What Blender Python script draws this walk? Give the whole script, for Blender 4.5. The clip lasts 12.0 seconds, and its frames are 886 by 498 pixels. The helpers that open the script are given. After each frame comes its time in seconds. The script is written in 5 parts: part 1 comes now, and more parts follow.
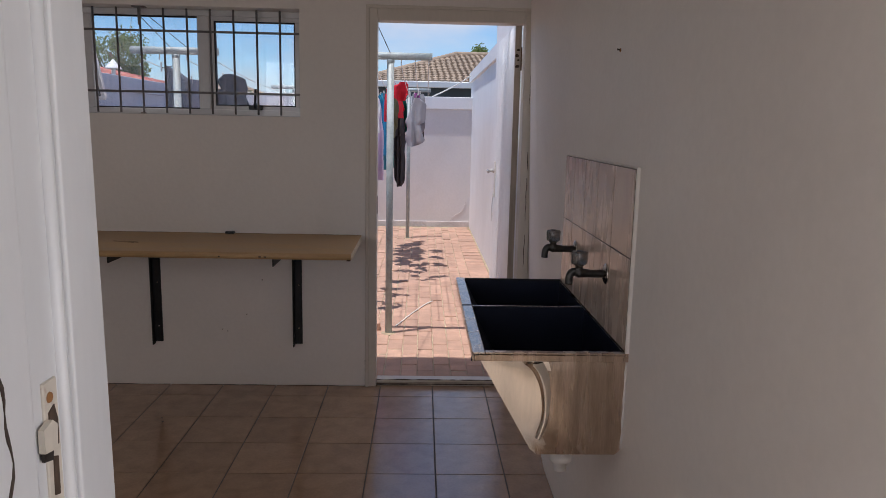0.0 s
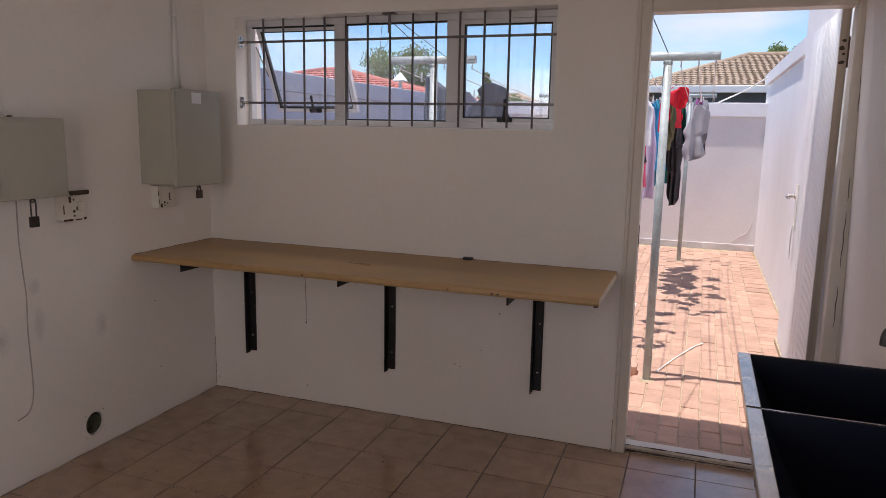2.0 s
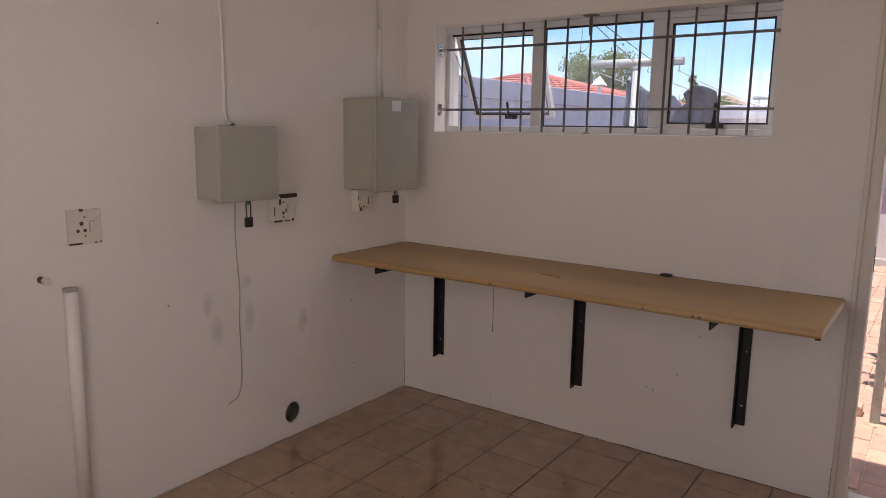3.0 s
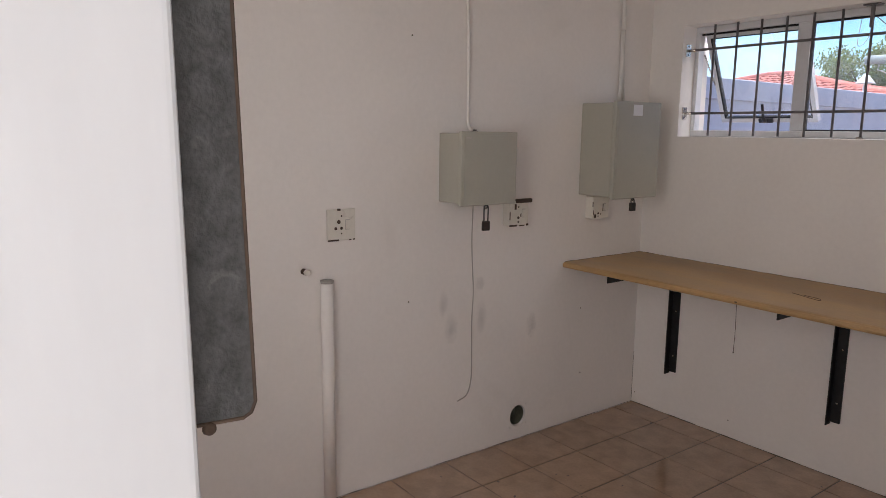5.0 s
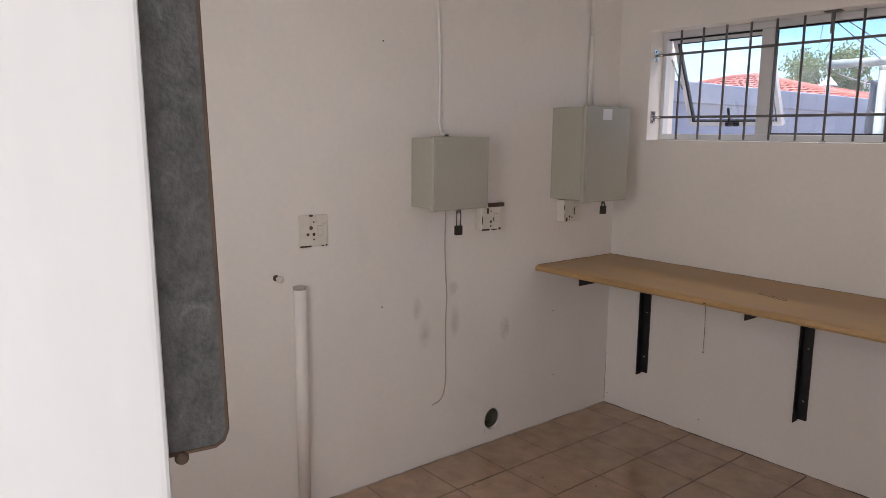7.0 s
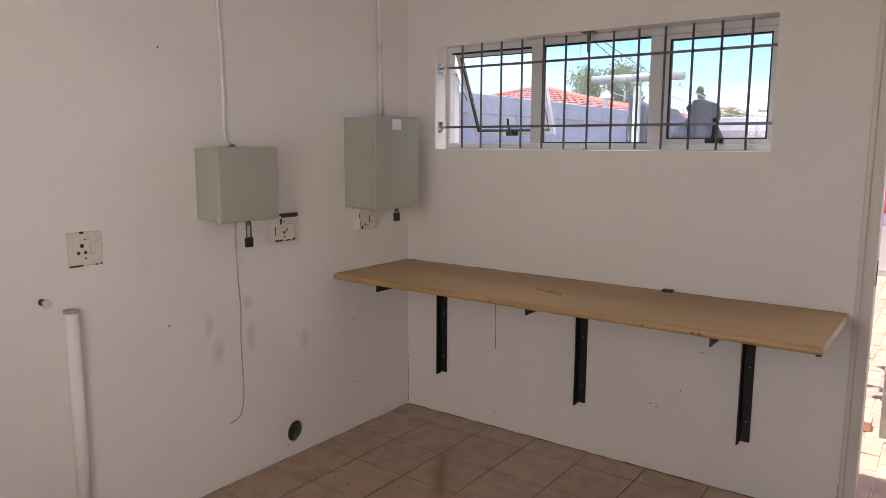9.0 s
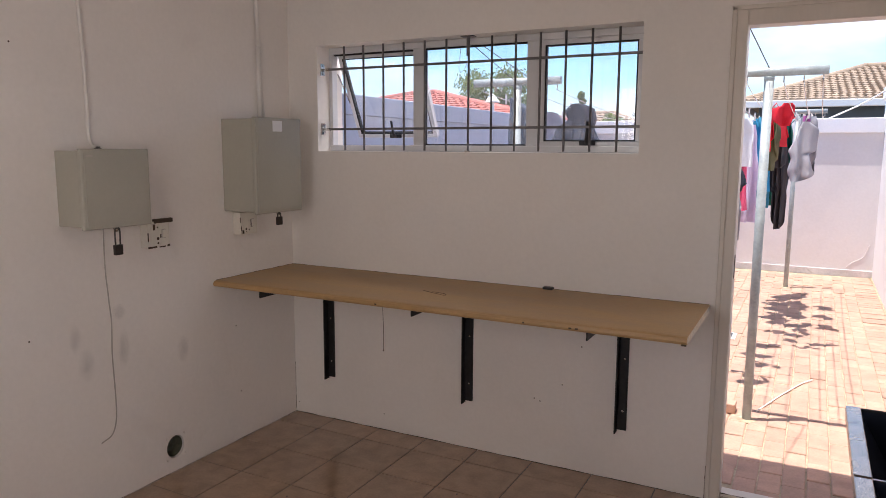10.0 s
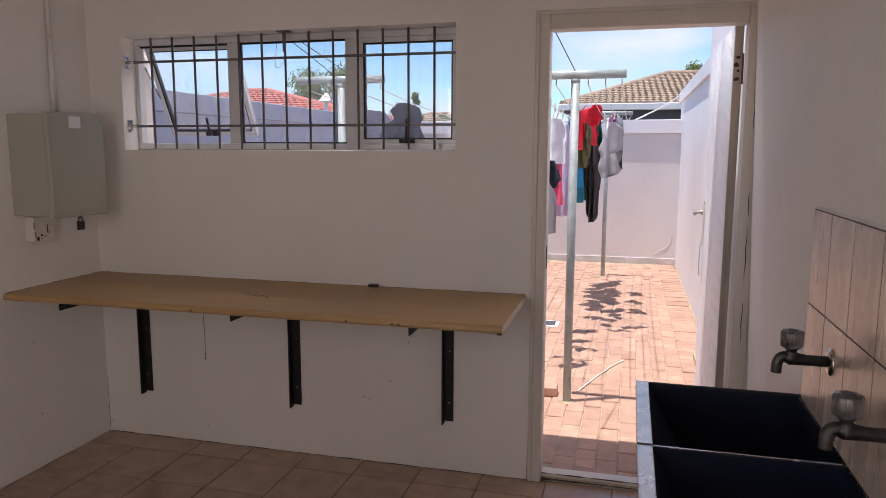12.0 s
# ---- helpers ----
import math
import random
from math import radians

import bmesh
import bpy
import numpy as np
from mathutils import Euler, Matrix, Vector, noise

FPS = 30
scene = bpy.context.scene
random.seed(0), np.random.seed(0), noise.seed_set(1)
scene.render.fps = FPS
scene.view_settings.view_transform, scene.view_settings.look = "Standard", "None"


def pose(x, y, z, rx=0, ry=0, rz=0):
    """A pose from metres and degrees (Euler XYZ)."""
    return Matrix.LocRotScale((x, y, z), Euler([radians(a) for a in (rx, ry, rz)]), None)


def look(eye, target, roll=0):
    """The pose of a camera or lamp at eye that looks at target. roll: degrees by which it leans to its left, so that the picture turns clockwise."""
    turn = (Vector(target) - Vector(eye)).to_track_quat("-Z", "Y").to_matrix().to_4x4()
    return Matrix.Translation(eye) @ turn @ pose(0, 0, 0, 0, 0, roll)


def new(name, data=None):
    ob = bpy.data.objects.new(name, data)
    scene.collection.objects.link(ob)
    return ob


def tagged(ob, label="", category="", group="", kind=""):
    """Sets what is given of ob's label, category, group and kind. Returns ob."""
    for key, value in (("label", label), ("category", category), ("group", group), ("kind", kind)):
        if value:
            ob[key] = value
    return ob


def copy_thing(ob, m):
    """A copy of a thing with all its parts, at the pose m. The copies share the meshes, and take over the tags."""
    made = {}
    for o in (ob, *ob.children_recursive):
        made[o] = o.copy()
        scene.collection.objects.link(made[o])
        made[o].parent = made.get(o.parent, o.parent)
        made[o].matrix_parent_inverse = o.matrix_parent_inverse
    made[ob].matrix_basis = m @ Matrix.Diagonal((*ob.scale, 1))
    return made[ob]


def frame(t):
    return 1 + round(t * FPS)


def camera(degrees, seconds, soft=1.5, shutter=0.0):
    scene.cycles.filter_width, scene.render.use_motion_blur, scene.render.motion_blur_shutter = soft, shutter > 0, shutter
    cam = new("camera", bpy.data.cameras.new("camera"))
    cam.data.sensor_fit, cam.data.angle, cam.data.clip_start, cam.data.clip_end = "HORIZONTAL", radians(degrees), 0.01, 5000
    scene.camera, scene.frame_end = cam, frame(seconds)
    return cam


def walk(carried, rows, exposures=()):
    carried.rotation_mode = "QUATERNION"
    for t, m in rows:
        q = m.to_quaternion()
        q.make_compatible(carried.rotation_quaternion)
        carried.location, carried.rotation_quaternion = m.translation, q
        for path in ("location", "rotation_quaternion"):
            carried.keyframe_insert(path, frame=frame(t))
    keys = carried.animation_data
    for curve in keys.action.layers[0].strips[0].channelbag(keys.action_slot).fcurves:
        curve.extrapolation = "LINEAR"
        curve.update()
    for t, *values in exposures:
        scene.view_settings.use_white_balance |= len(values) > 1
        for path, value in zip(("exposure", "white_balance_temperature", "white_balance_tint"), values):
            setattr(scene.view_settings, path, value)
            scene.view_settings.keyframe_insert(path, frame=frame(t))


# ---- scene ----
cam = camera(63.7, 12.0, soft=0.75)
PATH = [
    (0, (-0.043, 0.121, 1.485), (0.02, 2.092, 1.149), 1.2),
    (0.5, (-0.067, 0.316, 1.48), (-0.092, 2.287, 1.146), 1.1),
    (1, (-0.049, 0.511, 1.484), (-0.237, 2.473, 1.148), 1.1),
    (1.5, (-0.028, 0.639, 1.491), (-0.428, 2.57, 1.162), 1.1),
    (2, (-0.037, 0.728, 1.52), (-0.703, 2.584, 1.189), 1.1),
    (2.5, (-0.048, 0.799, 1.523), (-0.957, 2.55, 1.195), 1.1),
    (3, (-0.08, 0.818, 1.528), (-1.217, 2.431, 1.201), 1.0),
    (3.5, (-0.1123, 0.82, 1.535), (-1.4153, 2.3004, 1.203), 1.0),
    (3.7, (-0.1112, 0.817, 1.542), (-1.4748, 2.2419, 1.207), 1.1),
    (5.3, (-0.146, 0.8, 1.531), (-1.744, 1.957, 1.204), 0.6),
    (5.5, (-0.132, 0.803, 1.543), (-1.739, 1.948, 1.213), 0.5),
    (6, (-0.135, 0.802, 1.543), (-1.738, 1.952, 1.216), 0.5),
    (6.5, (-0.135, 0.805, 1.545), (-1.716, 1.985, 1.218), 0.4),
    (6.7, (-0.142, 0.797, 1.542), (-1.705, 2.002, 1.219), 0.5),
    (8.3, (-0.069, 0.825, 1.561), (-1.396, 2.289, 1.255), 0.3),
    (8.5, (-0.065, 0.829, 1.559), (-1.348, 2.333, 1.257), 0.3),
    (9, (-0.042, 0.845, 1.545), (-1.206, 2.445, 1.257), 0.3),
    (9.5, (-0.011, 0.863, 1.561), (-1.061, 2.541, 1.27), 0.2),
    (10, (-0.01, 0.871, 1.544), (-0.922, 2.629, 1.264), 0.3),
    (10.5, (0.018, 0.894, 1.546), (-0.783, 2.705, 1.265), 0.2),
    (11, (0.041, 0.907, 1.539), (-0.64, 2.766, 1.259), 0.2),
    (11.5, (0.052, 0.908, 1.526), (-0.526, 2.803, 1.253), 0.4),
    (12, (0.064, 0.913, 1.532), (-0.437, 2.83, 1.255), 0.2),
]
EXPOSURES = [(0.0, -0.17, 6080, 13), (1.0, 0.06, 6180, 13.5), (1.5, 0.13, 6230, 14), (2.0, 0.24, 6350, 16), (2.6, 0.28, 6500, 18), (3.3, 0.76, 6550, 15.5), (3.8, 0.90, 6420, 14), (5.3, 0.79, 6080, 11), (8.4, 1.02, 6160, 10.5), (9.5, 0.87, 6330, 13.5), (12.0, 0.30, 6400, 17)]
walk(cam, [(t, look(eye, target, roll)) for t, eye, target, roll in PATH], EXPOSURES)

# ---- world, sun, lights ----
SUN_WAY = Vector((0.162, 0.085, -1.0)).normalized()
world = bpy.data.worlds.new("world")
scene.world = world
world.use_nodes = True
wn, wl = world.node_tree.nodes, world.node_tree.links
sky = wn.new("ShaderNodeTexSky")
sky.sky_type, sky.sun_disc = "NISHITA", False
sky.sun_elevation = math.asin(-SUN_WAY.z)
sky.sun_rotation = math.atan2(-SUN_WAY.x, -SUN_WAY.y)
sky.air_density, sky.dust_density, sky.ozone_density = 1.0, 0.0, 6.0
w_co = wn.new("ShaderNodeTexCoord")
w_map = wn.new("ShaderNodeMapping")
w_map.inputs["Scale"].default_value = (2.2, 2.2, 6.0)
w_noise = wn.new("ShaderNodeTexNoise")
w_noise.inputs["Scale"].default_value, w_noise.inputs["Detail"].default_value = 1.6, 7.0
w_ramp = wn.new("ShaderNodeValToRGB")
w_ramp.color_ramp.elements[0].position, w_ramp.color_ramp.elements[1].position = 0.45, 0.73
w_mix = wn.new("ShaderNodeMixRGB")
w_mix.inputs[2].default_value = (5.4, 5.6, 6.1, 1)
wl.new(w_co.outputs["Generated"], w_map.inputs[0])
wl.new(w_map.outputs[0], w_noise.inputs["Vector"])
wl.new(w_noise.outputs["Fac"], w_ramp.inputs[0])
wl.new(w_ramp.outputs[0], w_mix.inputs[0])
w_deep = wn.new("ShaderNodeMixRGB")
w_deep.blend_type, w_deep.inputs[0].default_value, w_deep.inputs[2].default_value = "MULTIPLY", 1.0, (0.85, 0.99, 1.05, 1)
wl.new(sky.outputs[0], w_deep.inputs[1])
wl.new(w_deep.outputs[0], w_mix.inputs[1])
wl.new(w_mix.outputs[0], wn["Background"].inputs[0])
wn["Background"].inputs[1].default_value = 0.14

sun = new("sun", bpy.data.lights.new("sun", "SUN"))
sun.data.energy, sun.data.angle, sun.data.color = 5.0, radians(0.5), (1.0, 0.95, 0.88)
sun.matrix_world = look((0, 0, 20), Vector((0, 0, 20)) + SUN_WAY)


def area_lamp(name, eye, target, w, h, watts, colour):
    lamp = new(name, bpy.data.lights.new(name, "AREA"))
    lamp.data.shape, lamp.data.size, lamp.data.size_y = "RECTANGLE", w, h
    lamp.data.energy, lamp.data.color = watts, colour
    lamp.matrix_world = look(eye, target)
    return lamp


# near wall: a fill lamp in a made-up, unseen window opening brightens the room
area_lamp("near_fill_light", (-1.275, 0.77, 1.52), (-2.05, 3.6, 1.35), 0.80, 1.2, 7.2, (1.0, 0.905, 0.835))
# lamps for unseen windows beside and behind the walker: the kitchen and the hall
area_lamp("side_window_light", (1.47, -0.27, 1.42), (-0.6, 0.35, 1.35), 1.85, 1.3, 23.5, (1.0, 0.915, 0.855))
area_lamp("hall_window_light", (-0.05, -2.55, 1.5), (-0.10, 0, 1.45), 1.05, 1.4, 7.0, (1.0, 0.915, 0.865))
# eave lamps added as extra sky light, at far window and outer door heads
area_lamp("window_head_fill", (-1.575, 4.38, 2.25), (-1.62, 2.6, 0.75), 1.70, 0.16, 7.0, (1.0, 0.96, 0.93))
area_lamp("door_head_fill", (0.10, 4.38, 2.23), (-0.05, 2.6, 1.45), 0.76, 0.16, 5.0, (1.0, 0.96, 0.93))


# ---- materials ----
def mat(name, colour, rough=0.6, metal=0.0, var=0.12, scale=6.0, fine=60.0, bump=0.05, spots=0.0, spot_colour=(0.1, 0.07, 0.05),
        spot_scale=3.0, stretch=(1, 1, 1), island=0.0, random_ob=0.0, coat=0.0, placed=False, ior=1.5, spread=0.12):
    m = bpy.data.materials.new(name)
    m.use_nodes = True
    n, l = m.node_tree.nodes, m.node_tree.links
    b = n["Principled BSDF"]
    b.inputs["Metallic"].default_value = metal
    b.inputs["Coat Weight"].default_value = coat
    b.inputs["IOR"].default_value = ior
    co = n.new("ShaderNodeTexCoord")
    mp = n.new("ShaderNodeMapping")
    mp.inputs["Scale"].default_value = stretch
    l.new(n.new("ShaderNodeNewGeometry").outputs["Position"] if placed else co.outputs["Object"], mp.inputs[0])

    def noise_tex(sc, detail, dist=0.0):
        t = n.new("ShaderNodeTexNoise")
        t.inputs["Scale"].default_value, t.inputs["Detail"].default_value, t.inputs["Distortion"].default_value = sc, detail, dist
        l.new(mp.outputs[0], t.inputs["Vector"])
        return t

    big, small = noise_tex(scale, 4, 0.4), noise_tex(fine, 3)
    add = n.new("ShaderNodeMath")
    add.operation = "MULTIPLY_ADD"
    l.new(small.outputs["Fac"], add.inputs[0])
    add.inputs[1].default_value = 0.45
    l.new(big.outputs["Fac"], add.inputs[2])
    rng = n.new("ShaderNodeMapRange")
    rng.inputs["From Min"].default_value, rng.inputs["From Max"].default_value = 0.45, 1.0
    rng.inputs["To Min"].default_value, rng.inputs["To Max"].default_value = 1 - var, 1 + var
    l.new(add.outputs[0], rng.inputs[0])
    value = rng.outputs[0]

    def times(a, socket, amount):
        r = n.new("ShaderNodeMapRange")
        r.inputs["To Min"].default_value, r.inputs["To Max"].default_value = 1 - amount, 1 + amount
        l.new(socket, r.inputs[0])
        t = n.new("ShaderNodeMath")
        t.operation = "MULTIPLY"
        l.new(a, t.inputs[0])
        l.new(r.outputs[0], t.inputs[1])
        return t.outputs[0]

    if random_ob:
        value = times(value, n.new("ShaderNodeObjectInfo").outputs["Random"], random_ob)
    if island:
        value = times(value, n.new("ShaderNodeNewGeometry").outputs["Random Per Island"], island)
    mul = n.new("ShaderNodeVectorMath")
    mul.operation = "SCALE"
    mul.inputs[0].default_value = colour
    l.new(value, mul.inputs["Scale"])
    out = mul.outputs[0]
    if spots:
        sp = noise_tex(spot_scale, 6, 0.8)
        ramp = n.new("ShaderNodeValToRGB")
        ramp.color_ramp.elements[0].position, ramp.color_ramp.elements[1].position = 0.62, 0.72
        l.new(sp.outputs["Fac"], ramp.inputs[0])
        k = n.new("ShaderNodeMath")
        k.operation = "MULTIPLY"
        l.new(ramp.outputs[0], k.inputs[0])
        k.inputs[1].default_value = spots
        mix = n.new("ShaderNodeMixRGB")
        l.new(k.outputs[0], mix.inputs[0])
        l.new(out, mix.inputs[1])
        mix.inputs[2].default_value = (*spot_colour, 1)
        out = mix.outputs[0]
    l.new(out, b.inputs["Base Color"])
    rr = n.new("ShaderNodeMapRange")
    rr.inputs["To Min"].default_value, rr.inputs["To Max"].default_value = max(0.02, rough - spread), min(1, rough + spread)
    l.new(big.outputs["Fac"], rr.inputs[0])
    l.new(rr.outputs[0], b.inputs["Roughness"])
    if bump:
        bp = n.new("ShaderNodeBump")
        bp.inputs["Strength"].default_value, bp.inputs["Distance"].default_value = bump, 0.01
        l.new(add.outputs[0], bp.inputs["Height"])
        l.new(bp.outputs[0], b.inputs["Normal"])
    return m


def glass_mat(name, dirt=0.13):
    m = bpy.data.materials.new(name)
    m.use_nodes = True
    n, l = m.node_tree.nodes, m.node_tree.links
    n.remove(n["Principled BSDF"])
    clear, gloss, dusty = n.new("ShaderNodeBsdfTransparent"), n.new("ShaderNodeBsdfGlossy"), n.new("ShaderNodeBsdfTranslucent")
    gloss.inputs["Roughness"].default_value = 0.02
    dusty.inputs["Color"].default_value = (0.8, 0.82, 0.85, 1)
    fres = n.new("ShaderNodeFresnel")
    mix, mix2 = n.new("ShaderNodeMixShader"), n.new("ShaderNodeMixShader")
    tex = n.new("ShaderNodeTexNoise")
    tex.inputs["Scale"].default_value = 9.0
    k = n.new("ShaderNodeMath")
    k.operation = "MULTIPLY"
    k.inputs[1].default_value = dirt
    co = n.new("ShaderNodeTexCoord")
    l.new(co.outputs["Object"], tex.inputs["Vector"])
    l.new(tex.outputs["Fac"], k.inputs[0])
    l.new(k.outputs[0], mix.inputs[0])
    l.new(clear.outputs[0], mix.inputs[1])
    l.new(dusty.outputs[0], mix.inputs[2])
    l.new(fres.outputs[0], mix2.inputs[0])
    l.new(mix.outputs[0], mix2.inputs[1])
    l.new(gloss.outputs[0], mix2.inputs[2])
    l.new(mix2.outputs[0], n["Material Output"].inputs[0])
    return m


PLASTER = mat("wall_paint", (0.82, 0.778, 0.735), 0.62, var=0.045, scale=1.6, fine=45, bump=0.16, spots=0.10, spot_colour=(0.55, 0.5, 0.46), spot_scale=2.2)
CEIL = mat("ceiling_paint", (0.78, 0.76, 0.73), 0.8, var=0.03, bump=0.03)
GLOSS_WHITE = mat("gloss_white_paint", (0.665, 0.675, 0.685), 0.38, var=0.05, scale=5, bump=0.12, spots=0.25, spot_colour=(0.42, 0.36, 0.28), spot_scale=4, stretch=(1, 1, 0.25))
DOOR_WHITE = mat("door_white_paint", (0.84, 0.84, 0.84), 0.4, var=0.05, scale=4, bump=0.05, stretch=(1, 1, 0.2))
STAINED_WHITE = mat("rust_stained_white_paint", (0.60, 0.55, 0.47), 0.45, var=0.1, scale=30, bump=0.15, spots=0.75, spot_colour=(0.26, 0.12, 0.05), spot_scale=38)
FRAME_CREAM = mat("cream_frame_paint", (0.67, 0.615, 0.545), 0.45, var=0.06, scale=5, bump=0.14, spots=0.25, spot_colour=(0.48, 0.40, 0.31), spot_scale=5, stretch=(1, 1, 0.25))
BARE_WOOD = mat("weathered_wood", (0.44, 0.38, 0.32), 0.75, var=0.3, scale=12, stretch=(1, 1, 0.1), bump=0.3)
RUSTY_HINGE = mat("rusty_flaking_hinge", (0.17, 0.10, 0.065), 0.75, metal=0.2, var=0.4, scale=40, bump=0.3, spots=0.6, spot_colour=(0.5, 0.46, 0.42), spot_scale=45)
CRACK = mat("split_paint_gap", (0.05, 0.035, 0.025), 0.9, var=0.3)
TILE = mat("floor_tile", (0.35, 0.222, 0.135), 0.20, var=0.17, scale=11, fine=80, bump=0.03, ior=2.25, spread=0.04, spots=0.12, spot_colour=(0.24, 0.155, 0.095), spot_scale=6, random_ob=0.07, placed=True)
GROUT = mat("dark_grout", (0.095, 0.072, 0.054), 0.9, var=0.25, scale=8)
SPLASH = mat("wall_tile", (0.56, 0.455, 0.375), 0.26, var=0.10, scale=5, bump=0.03, random_ob=0.05, stretch=(3, 3, 0.7), placed=True)
WHITE_GROUT = mat("dirty_grout", (0.24, 0.19, 0.15), 0.85, var=0.1)
TAN = mat("tan_laminate", (0.41, 0.255, 0.108), 0.42, var=0.17, scale=4, fine=70, bump=0.02, spots=0.3, spot_colour=(0.30, 0.19, 0.09), spot_scale=3, stretch=(0.6, 2.0, 1))
CHIP = mat("chipboard_edge", (0.62, 0.54, 0.42), 0.8, var=0.2, scale=60)
BLACK_STEEL = mat("black_steel", (0.018, 0.017, 0.018), 0.5, metal=0.3, var=0.4, scale=20, bump=0.1)
STEEL = mat("stainless_steel", (0.62, 0.53, 0.44), 0.25, metal=1.0, var=0.22, scale=4, fine=45, bump=0.05, stretch=(5, 5, 0.6), spots=0.4, spot_colour=(0.36, 0.27, 0.19))
# bright and dull copies of one steel hold the end panel's reflections
BRIGHT_STEEL = mat("bright_end_steel", (0.86, 0.78, 0.68), 0.13, metal=1.0, var=0.12, scale=4, fine=45, bump=0.02, stretch=(5, 5, 0.6), spots=0.3, spot_colour=(0.50, 0.40, 0.30))
DULL_STEEL = mat("streaked_dull_steel", (0.52, 0.41, 0.32), 0.27, metal=1.0, var=0.30, scale=5, fine=45, bump=0.04, stretch=(6, 6, 0.5), spots=0.45, spot_colour=(0.30, 0.22, 0.16), spot_scale=4)
DARK_STEEL = mat("dark_rim_steel", (0.03, 0.03, 0.034), 0.85, metal=0.0, var=0.3, scale=20, bump=0.04)
# shade inside the steel bowls, put into the colour as near-black navy
SHADED_BOWL = mat("shaded_bowl_steel", (0.012, 0.016, 0.034), 0.34, metal=0.1, var=0.12, scale=4, bump=0.01)
GALV = mat("galvanised_steel", (0.060, 0.061, 0.061), 0.45, metal=0.0, var=0.5, scale=110, fine=420, bump=0.14, spots=0.30, spot_colour=(0.19, 0.19, 0.185), spot_scale=95)
GALV_PIPE = mat("galvanised_pipe", (0.35, 0.395, 0.395), 0.58, metal=0.2, var=0.22, scale=14, fine=70, bump=0.06, spots=0.3, spot_colour=(0.3, 0.24, 0.18))
TAP_METAL = mat("dull_tap_metal", (0.085, 0.082, 0.078), 0.42, metal=0.8, var=0.3, scale=30, bump=0.05)
KNOB = mat("clear_acrylic_knob", (0.20, 0.19, 0.18), 0.12, var=0.3, scale=40, bump=0.1, coat=0.6)
KNOB.node_tree.nodes["Principled BSDF"].inputs["Transmission Weight"].default_value = 0.55
CHROME = mat("worn_chrome", (0.62, 0.58, 0.54), 0.25, metal=1.0, var=0.2, scale=20)
BOX_GREY = mat("grey_green_enamel", (0.415, 0.40, 0.335), 0.45, var=0.05, scale=3, bump=0.03, spots=0.12, spot_colour=(0.27, 0.26, 0.22), spot_scale=3)
DARK_OLIVE = mat("dull_olive_plug", (0.10, 0.10, 0.07), 0.7, var=0.3, scale=30)
CREAM = mat("cream_plastic", (0.72, 0.68, 0.60), 0.4, var=0.08, spots=0.3, spot_colour=(0.25, 0.19, 0.14), spot_scale=22)
CREAM_SWITCH = mat("cream_breaker", (0.62, 0.53, 0.30), 0.4, var=0.06)
WIRE = mat("dirty_white_wire", (0.42, 0.39, 0.35), 0.6, var=0.2)
BLACK = mat("black_plastic", (0.012, 0.012, 0.014), 0.45, var=0.3)
BROWN = mat("brown_grime_and_gaps", (0.07, 0.045, 0.03), 0.8, var=0.4, scale=40)
BRASS_DARK = mat("dark_lock", (0.05, 0.04, 0.035), 0.45, metal=0.5, var=0.3)
PAPER = mat("paper_label", (0.82, 0.82, 0.82), 0.7, var=0.03)
PVC = mat("white_pvc", (0.76, 0.73, 0.69), 0.42, var=0.05, scale=5, spots=0.12, spot_colour=(0.5, 0.46, 0.42))
ALU = mat("white_aluminium", (0.66, 0.66, 0.67), 0.4, metal=0.1, var=0.06, scale=6, spots=0.12, spot_colour=(0.4, 0.38, 0.36))
RUBBER = mat("black_seal", (0.015, 0.015, 0.016), 0.7, var=0.2)
BAR = mat("grey_painted_bar", (0.16, 0.15, 0.15), 0.42, metal=0.4, var=0.25, scale=30)
GLASS = glass_mat("dusty_glass")
RUST = mat("rusty_screw", (0.32, 0.15, 0.05), 0.8, metal=0.2, var=0.4, scale=60)
YARD_WALL = mat("yard_wall_paint", (0.70, 0.675, 0.655), 0.8, var=0.06, scale=1.5, fine=30, bump=0.25, spots=0.2, spot_colour=(0.58, 0.54, 0.5), spot_scale=1.6)
YARD_WHITE = mat("white_wall_paint", (0.82, 0.815, 0.81), 0.75, var=0.05, scale=2, bump=0.2, spots=0.12, spot_colour=(0.66, 0.63, 0.6))
PLINTH = mat("dusty_plinth", (0.60, 0.56, 0.54), 0.9, var=0.2, scale=6, bump=0.3, spots=0.5, spot_colour=(0.30, 0.25, 0.21), spot_scale=9)
BRICK = mat("paving_brick", (0.43, 0.263, 0.187), 0.8, var=0.22, scale=9, fine=90, bump=0.3, random_ob=0.10, placed=True, spots=0.25, spot_colour=(0.30, 0.15, 0.11), spot_scale=6)
BRICK_FAR = mat("paving_brick_joined", (0.43, 0.263, 0.187), 0.8, var=0.22, scale=9, fine=90, bump=0.3, island=0.10, spots=0.25, spot_colour=(0.30, 0.15, 0.11), spot_scale=6)
SAND = mat("joint_sand", (0.40, 0.315, 0.21), 0.95, var=0.35, scale=14, bump=0.3, spots=0.75, spot_colour=(0.22, 0.145, 0.09), spot_scale=5)
EARTH = mat("earth", (0.16, 0.13, 0.09), 0.95, var=0.3, scale=0.5, bump=0.2, spots=0.5, spot_colour=(0.09, 0.12, 0.05), spot_scale=0.3)
ROOF_BEIGE = mat("beige_roof_tile", (0.35, 0.262, 0.185), 0.85, var=0.25, scale=3, fine=30, bump=0.2, spots=0.35, spot_colour=(0.20, 0.15, 0.09), spot_scale=2, island=0.12)
